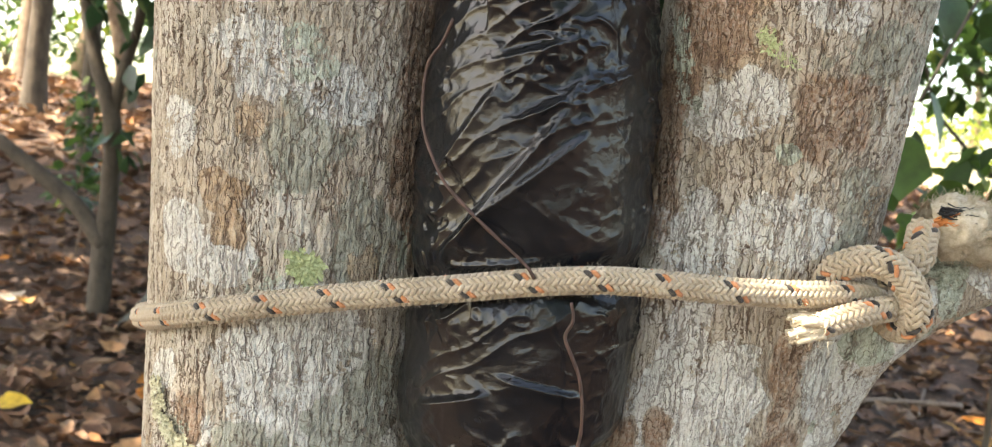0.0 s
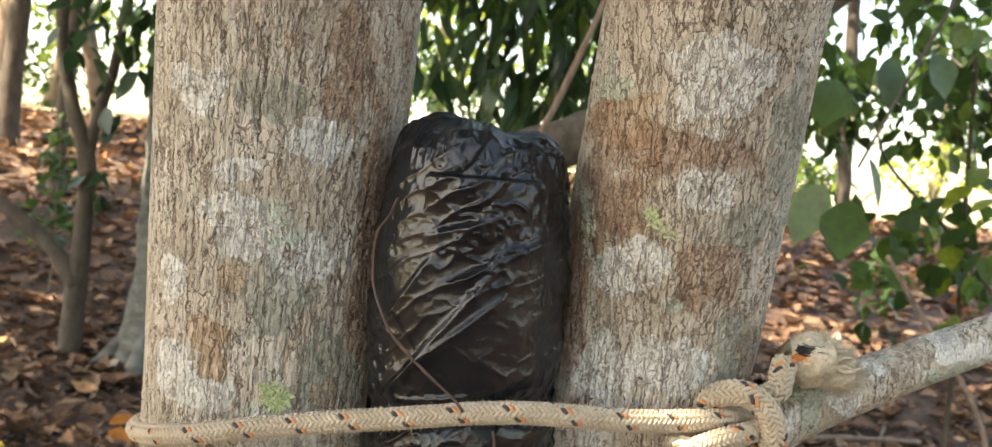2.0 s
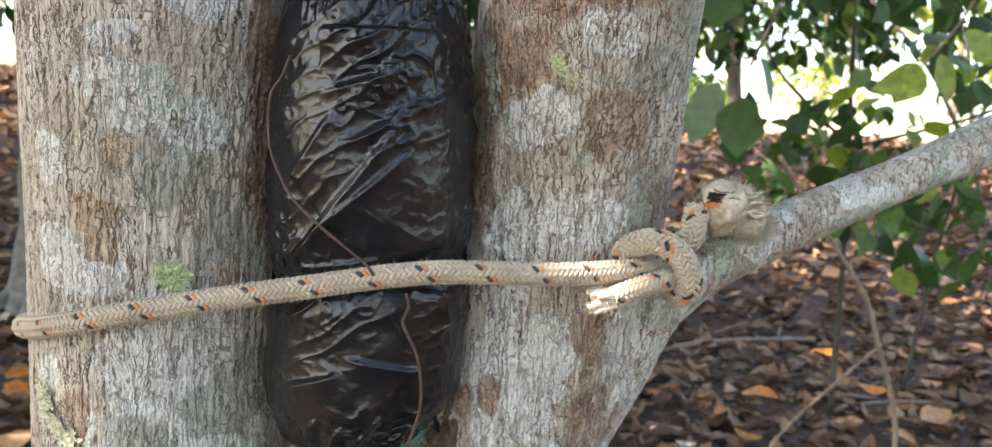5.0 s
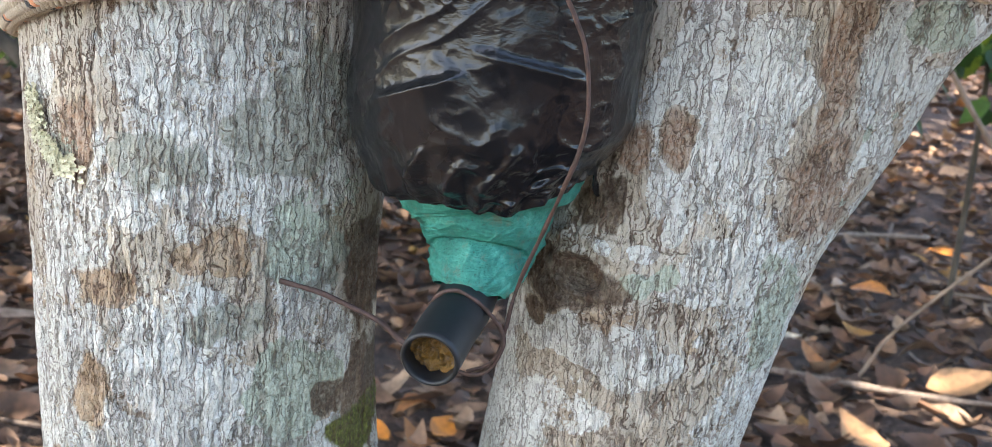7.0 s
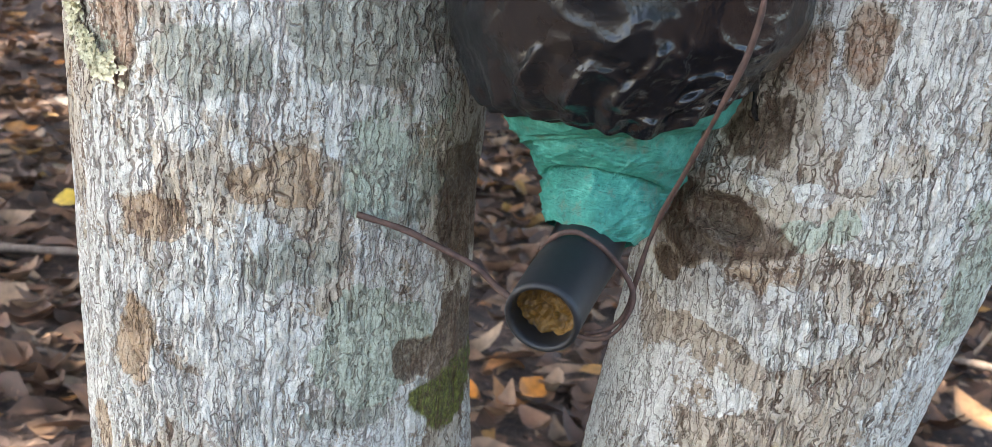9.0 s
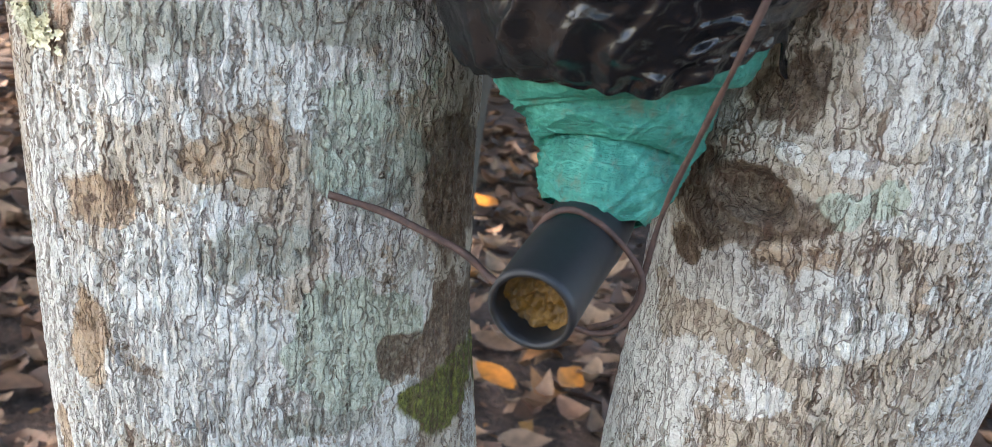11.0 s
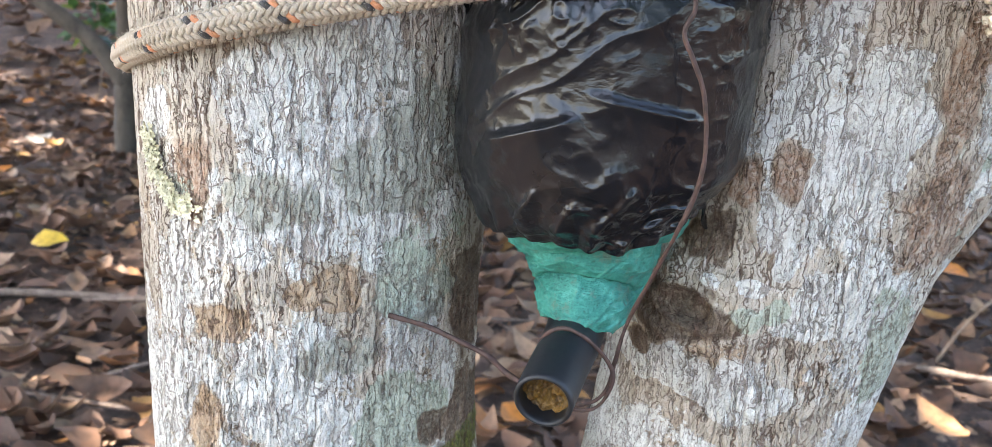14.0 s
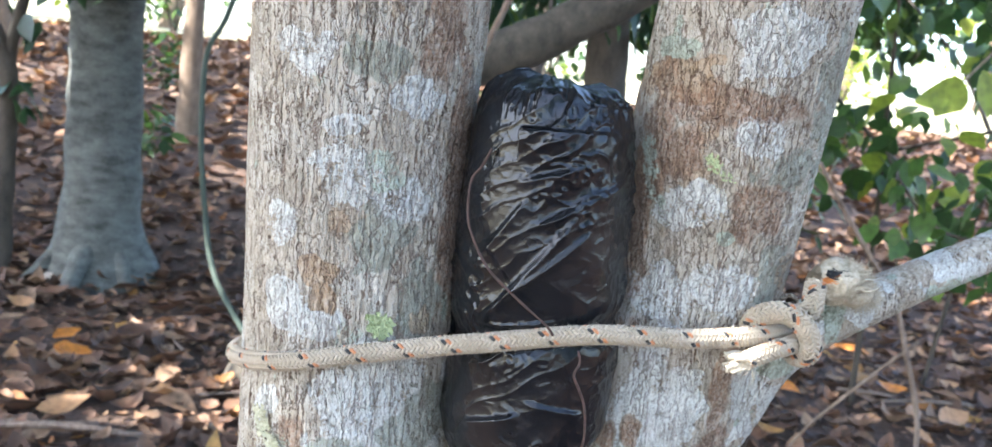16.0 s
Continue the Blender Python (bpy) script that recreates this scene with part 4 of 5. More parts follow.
braid("rope_end", [(0.1935, 0.492, 0.9790), (0.1992, 0.486, 0.9838), (0.2045, 0.484, 0.9887), (0.2065, 0.488, 0.9953), (0.2093, 0.494, 1.0019)], phase=0.5, radius=0.0066)


def rope_fuzz(points, count, name="fuzz"):
    """Fine hairs that stand off the rope."""
    path = spline(points, 600)
    t, u, v = frames(path)
    allv, allf = [], []
    for k in range(count):
        i = rnd.randint(0, 599)
        a = rnd.uniform(0, 2 * np.pi)
        o = u[i] * math.cos(a) + v[i] * math.sin(a)
        d = o * 0.8 + t[i] * rnd.normal(0, 0.6) + rnd.normal(0, 0.3, 3)
        d = d / np.linalg.norm(d) * rnd.uniform(0.0008, 0.0024)
        p = path[i] + o * (ROPE_R - 0.0003)
        q = np.array([p, p + d * 0.5 + rnd.normal(0, 0.0002, 3), p + d])
        g, _ = tube_grid(q, [0.00006, 0.00005, 0.00003], 3)
        allf.append(grid_faces(3, 3, len(allv) * 9))
        allv.append(g.reshape(-1, 3))
    return tagged(part(name, mesh(name, np.vstack(allv), np.vstack(allf)), FIBRE, rope), kind="stuff")


rope_fuzz(FRONT, 4200)
rope_fuzz(LOOP[1:], 1400)


def tuft(name, base, way, count, length, spread, material, r=0.00028, curl=0.5, start=0.004):
    """Loose fibres that fan out of a rope's end."""
    allv, allf = [], []
    way = np.array(way) / np.linalg.norm(way)
    for k in range(count):
        d = way + rnd.normal(0, spread, 3)
        d /= np.linalg.norm(d)
        p = np.array(base) + rnd.normal(0, start, 3)
        bend = rnd.normal(0, curl, 3)
        ln = length * rnd.uniform(0.5, 1.15)
        t = np.linspace(0, 1, 7)[:, None]
        path = p + ln * (d * t + bend * t * t * 0.5) + rnd.normal(0, 0.0004, (7, 3))
        g, _ = tube_grid(path, np.linspace(r, r * 0.5, 7), 3)
        allf.append(grid_faces(7, 3, len(allv) * 21))
        allv.append(g.reshape(-1, 3))
    return part(name, mesh(name, np.vstack(allv), np.vstack(allf)), material, rope)


def fluff(name, centre, axis, length, wide, material):
    """A matted lump of loosened fibre, thicker in the middle."""
    axis = np.array(axis) / np.linalg.norm(axis)
    t = np.linspace(0, 1, 40)
    path = np.array(centre) + axis * (t[:, None] - 0.5) * length
    v, o = tube_grid(path, wide * (0.35 + 0.65 * np.sin(np.pi * np.clip(t * 0.9 + 0.12, 0, 1))) * (1 - t ** 6) + 0.0002, 60)
    p, o = v.reshape(-1, 3), o.reshape(-1, 3)
    p = p + o * (0.0030 * fbm(p * 130, 2) + 0.0012 * (1 - np.abs(vnoise(p * np.array([260, 520, 520.0])))) ** 3)[:, None]
    return part(name, mesh(name, p, grid_faces(40, 60)), material, rope)


for k in range(13):
    a = 2 * math.pi * k / 13
    q = 0.0033 * (0.45 + 0.55 * (k % 3) / 2)
    b = (END[0] + 0.004, END[1] + q * math.cos(a), END[2] + q * math.sin(a))
    tip = (END[0] - 0.0065 - 0.0045 * ((k * 7) % 5) / 4, END[1] + 1.9 * q * math.cos(a), END[2] - 0.002 + 1.9 * q * math.sin(a))
    midp = ((b[0] + tip[0]) / 2, (b[1] + tip[1]) / 2 + 0.0006 * math.sin(k), (b[2] + tip[2]) / 2 + 0.001)
    part("frayed_strand", tube("frayed_strand", [b, midp, tip], [0.0014, 0.0018, 0.0013], 8, 14, 0.0005, 700), FIBRE, rope)
tuft("frayed_end", END, (-0.85, -0.15, -0.2), 130, 0.010, 0.35, FIBRE, 0.00016, 0.4, 0.003)


def down(name, centre, axis, length, wide, count, reach):
    """Soft hairs combed back over a matted lump."""
    axis = np.array(axis) / np.linalg.norm(axis)
    allv, allf = [], []
    for k in range(count):
        o = rnd.normal(0, 1, 3)
        o -= axis * (o @ axis)
        o /= np.linalg.norm(o)
        q = rnd.uniform(-0.5, 0.5)
        p = np.array(centre) + axis * q * length + o * wide * math.sqrt(max(0.05, 1 - (1.9 * q) ** 2)) * rnd.uniform(0.75, 1.0)
        d = axis * rnd.uniform(0.1, 1.0) + o * rnd.uniform(0.0, 0.9) + rnd.normal(0, 0.45, 3)
        d *= reach * rnd.uniform(0.4, 1.2) / np.linalg.norm(d)
        bend = rnd.normal(0, 0.5 * reach, 3)
        t = np.linspace(0, 1, 5)[:, None]
        g, _ = tube_grid(p + d * t + bend * t * (1 - t), np.linspace(1.0, 0.45, 5) * 0.00013, 3)
        allf.append(grid_faces(5, 3, len(allv) * 15))
        allv.append(g.reshape(-1, 3))
    return tagged(part(name, mesh(name, np.vstack(allv), np.vstack(allf)), FLUFF, rope), kind="stuff")


LUMP = (0.2290, 0.503, 1.0035)
fluff("matted_end", LUMP, (0.95, 0.15, -0.05), 0.036, 0.0128, FLUFF)
fluff("matted_end", (0.2420, 0.506, 0.9965), (0.9, 0.2, -0.3), 0.026, 0.0095, FLUFF)
down("frayed_tuft", LUMP, (0.95, 0.15, -0.05), 0.036, 0.0125, 3600, 0.0062)
down("frayed_tuft", (0.2420, 0.506, 0.9965), (0.9, 0.2, -0.3), 0.026, 0.0093, 1800, 0.0060)
for k in range(16):
    a = 2.4 * k
    u0, w0 = 0.0115 * math.cos(a), 0.0115 * math.sin(a)
    q = -0.012 + 0.0014 * (k * 5 % 11)
    pts = [(LUMP[0] + q + 0.0045 * s, LUMP[1] - abs(u0) * (1.0 - 0.05 * s), LUMP[2] + w0 * (1 - 0.06 * s) + 0.0014 * math.sin(1.7 * s + k)) for s in range(5)]
    part("frayed_strand", tube("frayed_strand", pts, [0.0006, 0.0012, 0.0013, 0.0010, 0.0004], 7, 18, 0.0003, 600), FLUFF, rope)
tuft("orange_strand", (0.2125, 0.4905, 1.0050), (0.95, -0.02, 0.12), 50, 0.0075, 0.10, ORANGE_FIBRE, 0.0004, 0.15, 0.0008)
tuft("black_strand", (0.2150, 0.4895, 1.0098), (0.95, 0.05, -0.12), 70, 0.0125, 0.05, BLACK_FIBRE, 0.0004, 0.10, 0.0011)

# ---------------------------------------------------------------- lichens on the bark
def bark_front(rows, x, z):
    """How far forward a trunk's bark stands at x and height z."""
    r = spline(rows, 1200)
    c = r[np.argmin(np.abs(r[:, 2] - z))]
    y = c[1] - math.sqrt(max(1e-6, c[3] ** 2 - (x - c[0]) ** 2))
    return y, math.atan2(x - c[0], c[1] - y)


def lobe_mesh(size, way, seed):
    """One ruffled lobe of a leafy lichen: a fan with a scalloped, upturned rim, growing along way."""
    rings, segs = 6, 26
    rs = np.random.RandomState(seed)
    q = np.repeat(np.linspace(0, 1, rings), segs)
    a = np.tile(np.linspace(0, 2 * np.pi, segs, endpoint=False), rings)
    ph = rs.uniform(0, 6.3, 3)
    rim = 1 + 0.22 * np.sin(3 * a + ph[0]) + 0.16 * np.sin(7 * a + ph[1]) + 0.08 * np.sin(11 * a + ph[2])
    x, z = size * q * rim * np.cos(a) * 1.15, size * q * rim * np.sin(a) * 0.85
    x, z = x * math.cos(way) - z * math.sin(way), x * math.sin(way) + z * math.cos(way)
    y = -size * (0.10 + 0.55 * q ** 2 * (0.6 + 0.4 * np.sin(5 * a + ph[1])) + 0.12 * rs.rand(len(q)) * q)
    return mesh("lobe", np.c_[x, y, z], grid_faces(rings, segs))


def lichen(rows, spine, wide, count, size, material, label):
    """A leafy lichen whose overlapping lobes follow a line of x, z points on the bark."""
    path = spline(np.c_[np.array(spine, dtype=float), np.zeros(len(spine))], 60)
    mid = path.mean(0)
    t = thing("lichen", label, "lichen", "lichens on the bark")
    t.location = (mid[0], bark_front(rows, mid[0], mid[1])[0], mid[1])
    for k in range(count):
        c = path[rnd.randint(0, 60)]
        a, q = rnd.uniform(0, 2 * np.pi), math.sqrt(rnd.rand())
        x, z = c[0] + wide * q * math.cos(a), c[1] + wide * q * math.sin(a)
        ob = part("lobe", lobe_mesh(size * rnd.uniform(0.65, 1.25), a, 100 + k), material, t)
        y, turn = bark_front(rows, x, z)
        ob.location = (x - mid[0], y - t.location[1] - 0.0011 - 0.0009 * (1 - q), z - mid[1])
        ob.rotation_euler[2] = turn
    return t


lichen(LEFT_ROWS, [(-0.0575, 0.9585), (-0.0530, 0.9595)], 0.0072, 46, 0.0021, LICHEN, "green ruffled lichen rosette on bark above the rope")
lichen(LEFT_ROWS, [(-0.1215, 0.8960), (-0.1190, 0.8860), (-0.1120, 0.8780), (-0.1025, 0.8715)], 0.0050, 110, 0.0016, PALE_LICHEN, "pale flaky leafy lichen on the bark edge")
lichen(RIGHT_ROWS, [(0.1245, 1.0755), (0.1310, 1.0690), (0.1380, 1.0635)], 0.0032, 40, 0.0016, LICHEN, "yellow-green lichen patch on bark")

# ---------------------------------------------------------------- trees behind
def far_tree(name, rows, radii, material, label, segs=24, n=60, wobble=0.008, freq=9.0, category="tree"):
    t = thing(name, label, category, "trees behind")
    part("trunk", tube("trunk", rows, radii, segs, n, wobble, freq), material, t)
    return t


def crown(parent, centre, size, count, lo, hi, material, width=1.0, droop=0.25, hang=0.5, clump=2.6, keep=-0.05, name="crown", gaps=()):
    """Leaves in loose clumps inside an ellipsoid, with gaps between the clumps."""
    p = np.zeros((0, 3))
    while len(p) < count:
        q = rnd.uniform(-1, 1, (count * 3, 3))
        q = q[np.linalg.norm(q, axis=1) < 1] * np.array(size) + np.array(centre)
        q = q[fbm(q * clump + 5.5, 2) > keep]
        for target, radius in gaps:
            away = q - np.array(target)
            along = away @ np.array(TO_SUN)
            q = q[np.linalg.norm(away - along[:, None] * np.array(TO_SUN), axis=1) > radius]
            away = q - np.array(target)
        p = np.vstack([p, q])
    p = p[:count]
    a = rnd.uniform(0, 2 * np.pi, count)
    ways = np.c_[np.cos(a), np.sin(a), -hang + rnd.normal(0, 0.35, count)]
    ups = np.c_[rnd.normal(0, 0.5, count), rnd.normal(0, 0.5, count), np.ones(count)]
    me = leaves(name, p, rnd.uniform(lo, hi, count), ways, ups, width, 0.2, 0.2, droop)
    return part(name, me, material, parent)


def twigs(parent, base, tips, r=0.006, material=None):
    for tip in tips:
        m = (np.array(base) + np.array(tip)) / 2 + rnd.normal(0, 0.06, 3)
        part("twig", tube("twig", [base, tuple(m), tip], [r, r * 0.8, r * 0.5], 6, 20, r * 0.2, 30), material or TWIG, parent)


grey = far_tree("background_tree", [(-1.56, 4.82, -0.15), (-1.57, 4.82, 0.02), (-1.58, 4.82, 0.2), (-1.58, 4.82, 0.55), (-1.59, 4.82, 1.1), (-1.60, 4.82, 2.2), (-1.65, 4.82, 4.5)], [0.36, 0.27, 0.205, 0.178, 0.168, 0.16, 0.13], FAR_BARK, "grey blotched tree trunk with flared foot among fallen leaves", 40, 90, 0.012, 7)
for x, y in ((-1.86, 4.62), (-1.36, 4.58), (-1.60, 4.42)):
    part("root", tube("root", [(-1.57, 4.82, 0.22), ((x - 1.57) / 2, (y + 4.82) / 2, 0.10), (x, y, -0.04)], [0.07, 0.06, 0.03], 14, 24, 0.01, 9), FAR_BARK, grey)
crown(grey, (-1.6, 4.6, 2.75), (1.6, 1.3, 0.95), 2600, 0.10, 0.19, DARK_GREEN, 0.9, 0.3, 0.6)

sap = far_tree("sapling", [(-2.00, 4.68, -0.05), (-1.99, 4.68, 0.30), (-1.97, 4.66, 0.6), (-1.93, 4.55, 0.95), (-2.02, 4.55, 1.2), (-2.10, 4.55, 1.6), (-2.14, 4.55, 2.6)], [0.055, 0.050, 0.042, 0.042, 0.034, 0.03, 0.024], DARK_BARK, "forked dark sapling with leaves on its stem", 14, 60, 0.006, 14)
part("branch", tube("branch", [(-1.98, 4.67, 0.34), (-2.12, 4.66, 0.52), (-2.35, 4.66, 0.68), (-2.75, 4.66, 0.95)], [0.045, 0.04, 0.036, 0.03], 12, 30, 0.005, 14), DARK_BARK, sap)
part("branch", tube("branch", [(-1.93, 4.55, 0.95), (-1.90, 4.55, 1.15), (-1.83, 4.55, 1.45), (-1.75, 4.55, 2.3)], [0.032, 0.028, 0.024, 0.018], 12, 30, 0.004, 14), DARK_BARK, sap)
crown(grey, (-1.50, 4.30, 1.54), (0.55, 0.3, 0.22), 110, 0.09, 0.16, DARK_GREEN, 1.0, 0.3, 0.9, 2.6, -1.0)
crown(sap, (-1.88, 4.5, 1.05), (0.12, 0.12, 0.35), 14, 0.08, 0.15, DARK_GREEN, 1.1, 0.3, 0.9, 2.6, -2, "stem_leaves")
crown(sap, (-1.9, 4.6, 2.4), (0.8, 0.8, 0.6), 420, 0.10, 0.18, GREEN, 0.9)

for x, y, r, lean, mat, label in ((-3.62, 7.9, 0.055, 0.10, DARK_BARK, "dark slender tree trunk against the light"), (-4.35, 10.4, 0.09, -0.6, TAN_BARK, "slender brown tree trunk in the shade"), (-5.15, 10.0, 0.11, 0.1, DARK_BARK, "dark tree trunk against the light"), (-6.6, 12.5, 0.13, 0.2, TAN_BARK, "brown tree trunk at the clearing's edge"), (-3.9, 12.0, 0.08, 0.8, TAN_BARK, "thin leaning brown trunk"), (-1.79, 7.4, 0.078, 0.03, TAN_BARK, "slender brown tree trunk in the shade"), (0.9, 9.5, 0.11, 0.3, DARK_BARK, "dark tree trunk among foliage"), (3.6, 10.5, 0.08, -0.2, DARK_BARK, "thin dark trunk at the clearing's edge")):
    g = float(ground_height(np.array([[x, y, 0.0]]))[0])
    t = far_tree("slender_tree", [(x, y, g - 0.08), (x + 0.1 * lean, y, g + 0.5), (x + 0.5 * lean, y, g + 1.6), (x + lean, y, g + 3.6)], [r * 1.4, r, r * 0.9, r * 0.7], mat, label, 14, 40, 0.008, 9)
    crown(t, (x + lean, y, g + 3.1), (1.9, 1.5, 1.15), 650, 0.14, 0.26, GREEN, 0.9, 0.25, 0.5, 1.6)

# low green plants on the left
def seedling(x, y, h, count, lo, hi, material, label, spread=0.16):
    g = float(ground_height(np.array([[x, y, 0.0]]))[0])
    t = thing("seedling", label, "plant", "low plants")
    part("stem", tube("stem", [(x, y, g - 0.02), (x + 0.02, y, g + h * 0.5), (x, y, g + h)], [0.006, 0.005, 0.003], 6, 16), TWIG, t)
    crown(t, (x, y, g + h * 0.75), (spread, spread, h * 0.4), count, lo, hi, material, 1.1, 0.3, 0.3, 2.6, -2, "leaves")


for x, y, h, c in ((-2.55, 5.6, 0.55, 60), (-1.75, 6.3, 0.45, 50), (-3.3, 7.2, 0.7, 80), (-2.2, 8.2, 0.6, 60), (2.6, 6.6, 0.55, 60), (1.7, 7.6, 0.6, 60), (3.4, 8.0, 0.8, 90), (0.5, 7.2, 0.7, 70), (-0.6, 7.8, 0.6, 70)):
    seedling(x, y, h, c, 0.06, 0.13, GREEN, "low green seedling in the leaf litter")

hose = part("hose", tube("hose", [(-0.62, 3.25, 1.60), (-0.70, 3.22, 1.25), (-0.755, 3.2, 1.12), (-0.765, 3.2, 0.95), (-0.755, 3.2, 0.75), (-0.725, 3.2, 0.52), (-0.705, 3.18, 0.44), (-0.66, 3.12, 0.36), (-0.55, 3.05, 0.22), (-0.40, 3.0, 0.02)], [0.0095] * 10, 10, 80), HOSE)
tagged(hose, "green hose hanging down to the leaf litter", "hose")

# ---------------------------------------------------------------- shrubs on the right and behind the fork
shrub = thing("shrub", "green broad-leaved shrub against the bright clearing", "shrub")
part("stem", tube("stem", [(1.75, 3.6, -0.03), (1.72, 3.55, 0.6), (1.62, 3.4, 1.2), (1.5, 3.2, 1.7)], [0.012, 0.010, 0.008, 0.006], 10, 30, 0.002, 20), DARK_BARK, shrub)
part("stem", tube("stem", [(2.2, 3.9, -0.03), (2.25, 3.8, 0.7), (2.35, 3.7, 1.3), (2.5, 3.6, 1.6)], [0.009, 0.008, 0.007, 0.005], 10, 30, 0.002, 20), DARK_BARK, shrub)
twigs(shrub, (1.66, 3.45, 1.0), [(1.1, 2.9, 1.35), (1.3, 2.6, 0.95), (2.1, 3.0, 1.25), (1.9, 2.7, 0.8)], 0.007, DARK_BARK)
twigs(shrub, (2.3, 3.75, 1.0), [(2.9, 3.2, 1.1), (2.7, 3.0, 0.75), (2.0, 3.2, 0.7), (3.2, 3.6, 1.4)], 0.007, DARK_BARK)
crown(shrub, (1.75, 3.2, 1.12), (0.75, 0.55, 0.55), 230, 0.06, 0.12, GREEN, 1.5, 0.3, 0.7, 3.6, 0.1)
crown(shrub, (2.35, 3.4, 0.85), (0.8, 0.5, 0.35), 190, 0.05, 0.11, GREEN, 1.5, 0.3, 0.7, 3.2, 0.0)
crown(shrub, (1.85, 3.3, 1.15), (0.8, 0.5, 0.45), 60, 0.06, 0.12, YELLOW_GREEN, 1.5, 0.3, 0.7, 3.2, -0.3)
crown(shrub, (1.35, 2.9, 1.75), (0.7, 0.6, 0.4), 120, 0.06, 0.12, GREEN, 1.5, 0.3, 0.7, 3.6, 0.1)

crown(shrub, (2.2, 5.6, 1.92), (0.9, 0.5, 0.55), 850, 0.07, 0.14, GREEN, 1.2, 0.3, 0.7, 2.4, -0.1)
crown(shrub, (3.1, 5.4, 1.75), (0.6, 0.5, 0.35), 170, 0.07, 0.13, DARK_GREEN, 1.2, 0.3, 0.7, 2.4, -0.1)
twigs(shrub, (2.3, 3.75, 1.0), [(2.2, 5.2, 2.0), (2.9, 5.0, 1.7)], 0.010, DARK_BARK)

# broad leaves that hang from a twig just behind the right trunk
spray = thing("hanging_spray", "spray of broad glossy green leaves hanging on a thin twig", "branch")
part("twig", tube("twig", [(1.15, 2.3, 1.85), (0.95, 2.1, 1.55), (0.80, 1.95, 1.32), (0.715, 1.88, 1.17)], [0.005, 0.004, 0.0035, 0.0025], 8, 30, 0.001, 30), DARK_BARK, spray)


def hanging_leaf(base, way, up, size, material, wide=1.35):
    me = leaves("leaf", np.array([base]), np.array([0.78 * size]), np.array([way], dtype=float), np.array([up], dtype=float), wide, 0.22, 0.15, 0.12)
    part("leaf", me, material, spray)


hanging_leaf((0.700, 1.87, 1.105), (-0.02, -0.1, -1), (0, -1, 0.1), 0.150, GREEN, 1.7)
hanging_leaf((0.66, 1.89, 1.13), (-0.45, 0.0, -1), (-0.6, -0.7, 0.1), 0.165, GREEN)
hanging_leaf((0.72, 1.90, 1.12), (0.12, 0.1, -1), (0.5, -0.8, 0.1), 0.155, DARK_GREEN)
hanging_leaf((0.74, 1.9, 1.19), (0.35, -0.1, -0.9), (0.7, -0.6, 0.2), 0.13, GREEN)
hanging_leaf((0.72, 2.1, 1.36), (-0.15, -0.1, -1), (0, -1, 0.2), 0.135, GREEN, 1.7)
hanging_leaf((0.83, 2.1, 1.42), (0.1, -0.1, -1), (0.3, -1, 0.2), 0.14, DARK_GREEN, 1.7)
hanging_leaf((0.64, 2.1, 1.36), (-0.35, -0.1, -1), (-0.4, -1, 0.2), 0.125, GREEN, 1.6)
hanging_leaf((0.88, 2.0, 1.42), (0.45, 0, -0.9), (0.3, -1, 0.3), 0.125, GREEN, 1.6)
hanging_leaf((0.62, 1.9, 1.48), (-0.3, 0, -1), (-0.2, -1, 0.3), 0.12, GREEN, 1.5)
yellow = thing("yellow_spray", "yellow-green young leaves on a thin twig", "branch")
part("twig", tube("twig", [(1.75, 2.7, 1.7), (1.55, 2.6, 1.38), (1.36, 2.5, 1.2)], [0.005, 0.004, 0.002], 7, 20, 0.001, 30), TWIG, yellow)
for bx, bz, wx, wz, size in ((1.38, 1.24, -0.5, -0.9, 0.12), (1.44, 1.27, 0.3, -1.0, 0.13), (1.36, 1.19, -1.0, -0.2, 0.10), (1.5, 1.33, 0.9, -0.5, 0.12)):
    me = leaves("leaf", np.array([[bx, 2.5, bz]]), np.array([size]), np.array([[wx, -0.1, wz]]), np.array([[0.1, -1.0, 0.4]]), 1.6, 0.2, 0.2, 0.1)
    part("leaf", me, YELLOW_GREEN, yellow)

# dense long-leaved tree behind the fork
mango = thing("long_leaved_tree", "dark green tree with long drooping leaves", "tree", "trees behind")
part("trunk", tube("trunk", [(0.75, 4.3, -0.1), (0.75, 4.3, 0.8), (0.7, 4.2, 1.6), (0.5, 4.0, 3.2)], [0.12, 0.10, 0.09, 0.07], 16, 40, 0.006, 12), DARK_BARK, mango)
crown(mango, (0.40, 4.5, 2.15), (1.45, 0.7, 0.85), 1500, 0.12, 0.21, GREEN, 0.62, 0.35, 1.2, 2.4, -0.35)
crown(mango, (0.30, 4.2, 1.65), (0.8, 0.35, 0.35), 240, 0.12, 0.19, DARK_GREEN, 0.62, 0.35, 1.4, 2.4, -0.6)
crown(mango, (1.08, 4.6, 1.78), (0.36, 0.35, 0.45), 170, 0.10, 0.17, DARK_GREEN, 0.8, 0.35, 1.0, 2.4, -0.6)
part("branch", tube("branch", [(0.02, 2.95, 0.95), (0.10, 2.9, 1.16), (0.18, 2.9, 1.36), (0.28, 2.9, 1.66), (0.38, 3.1, 2.1)], [0.010, 0.010, 0.010, 0.009, 0.008], 8, 24, 0.001, 20), TWIG, mango)

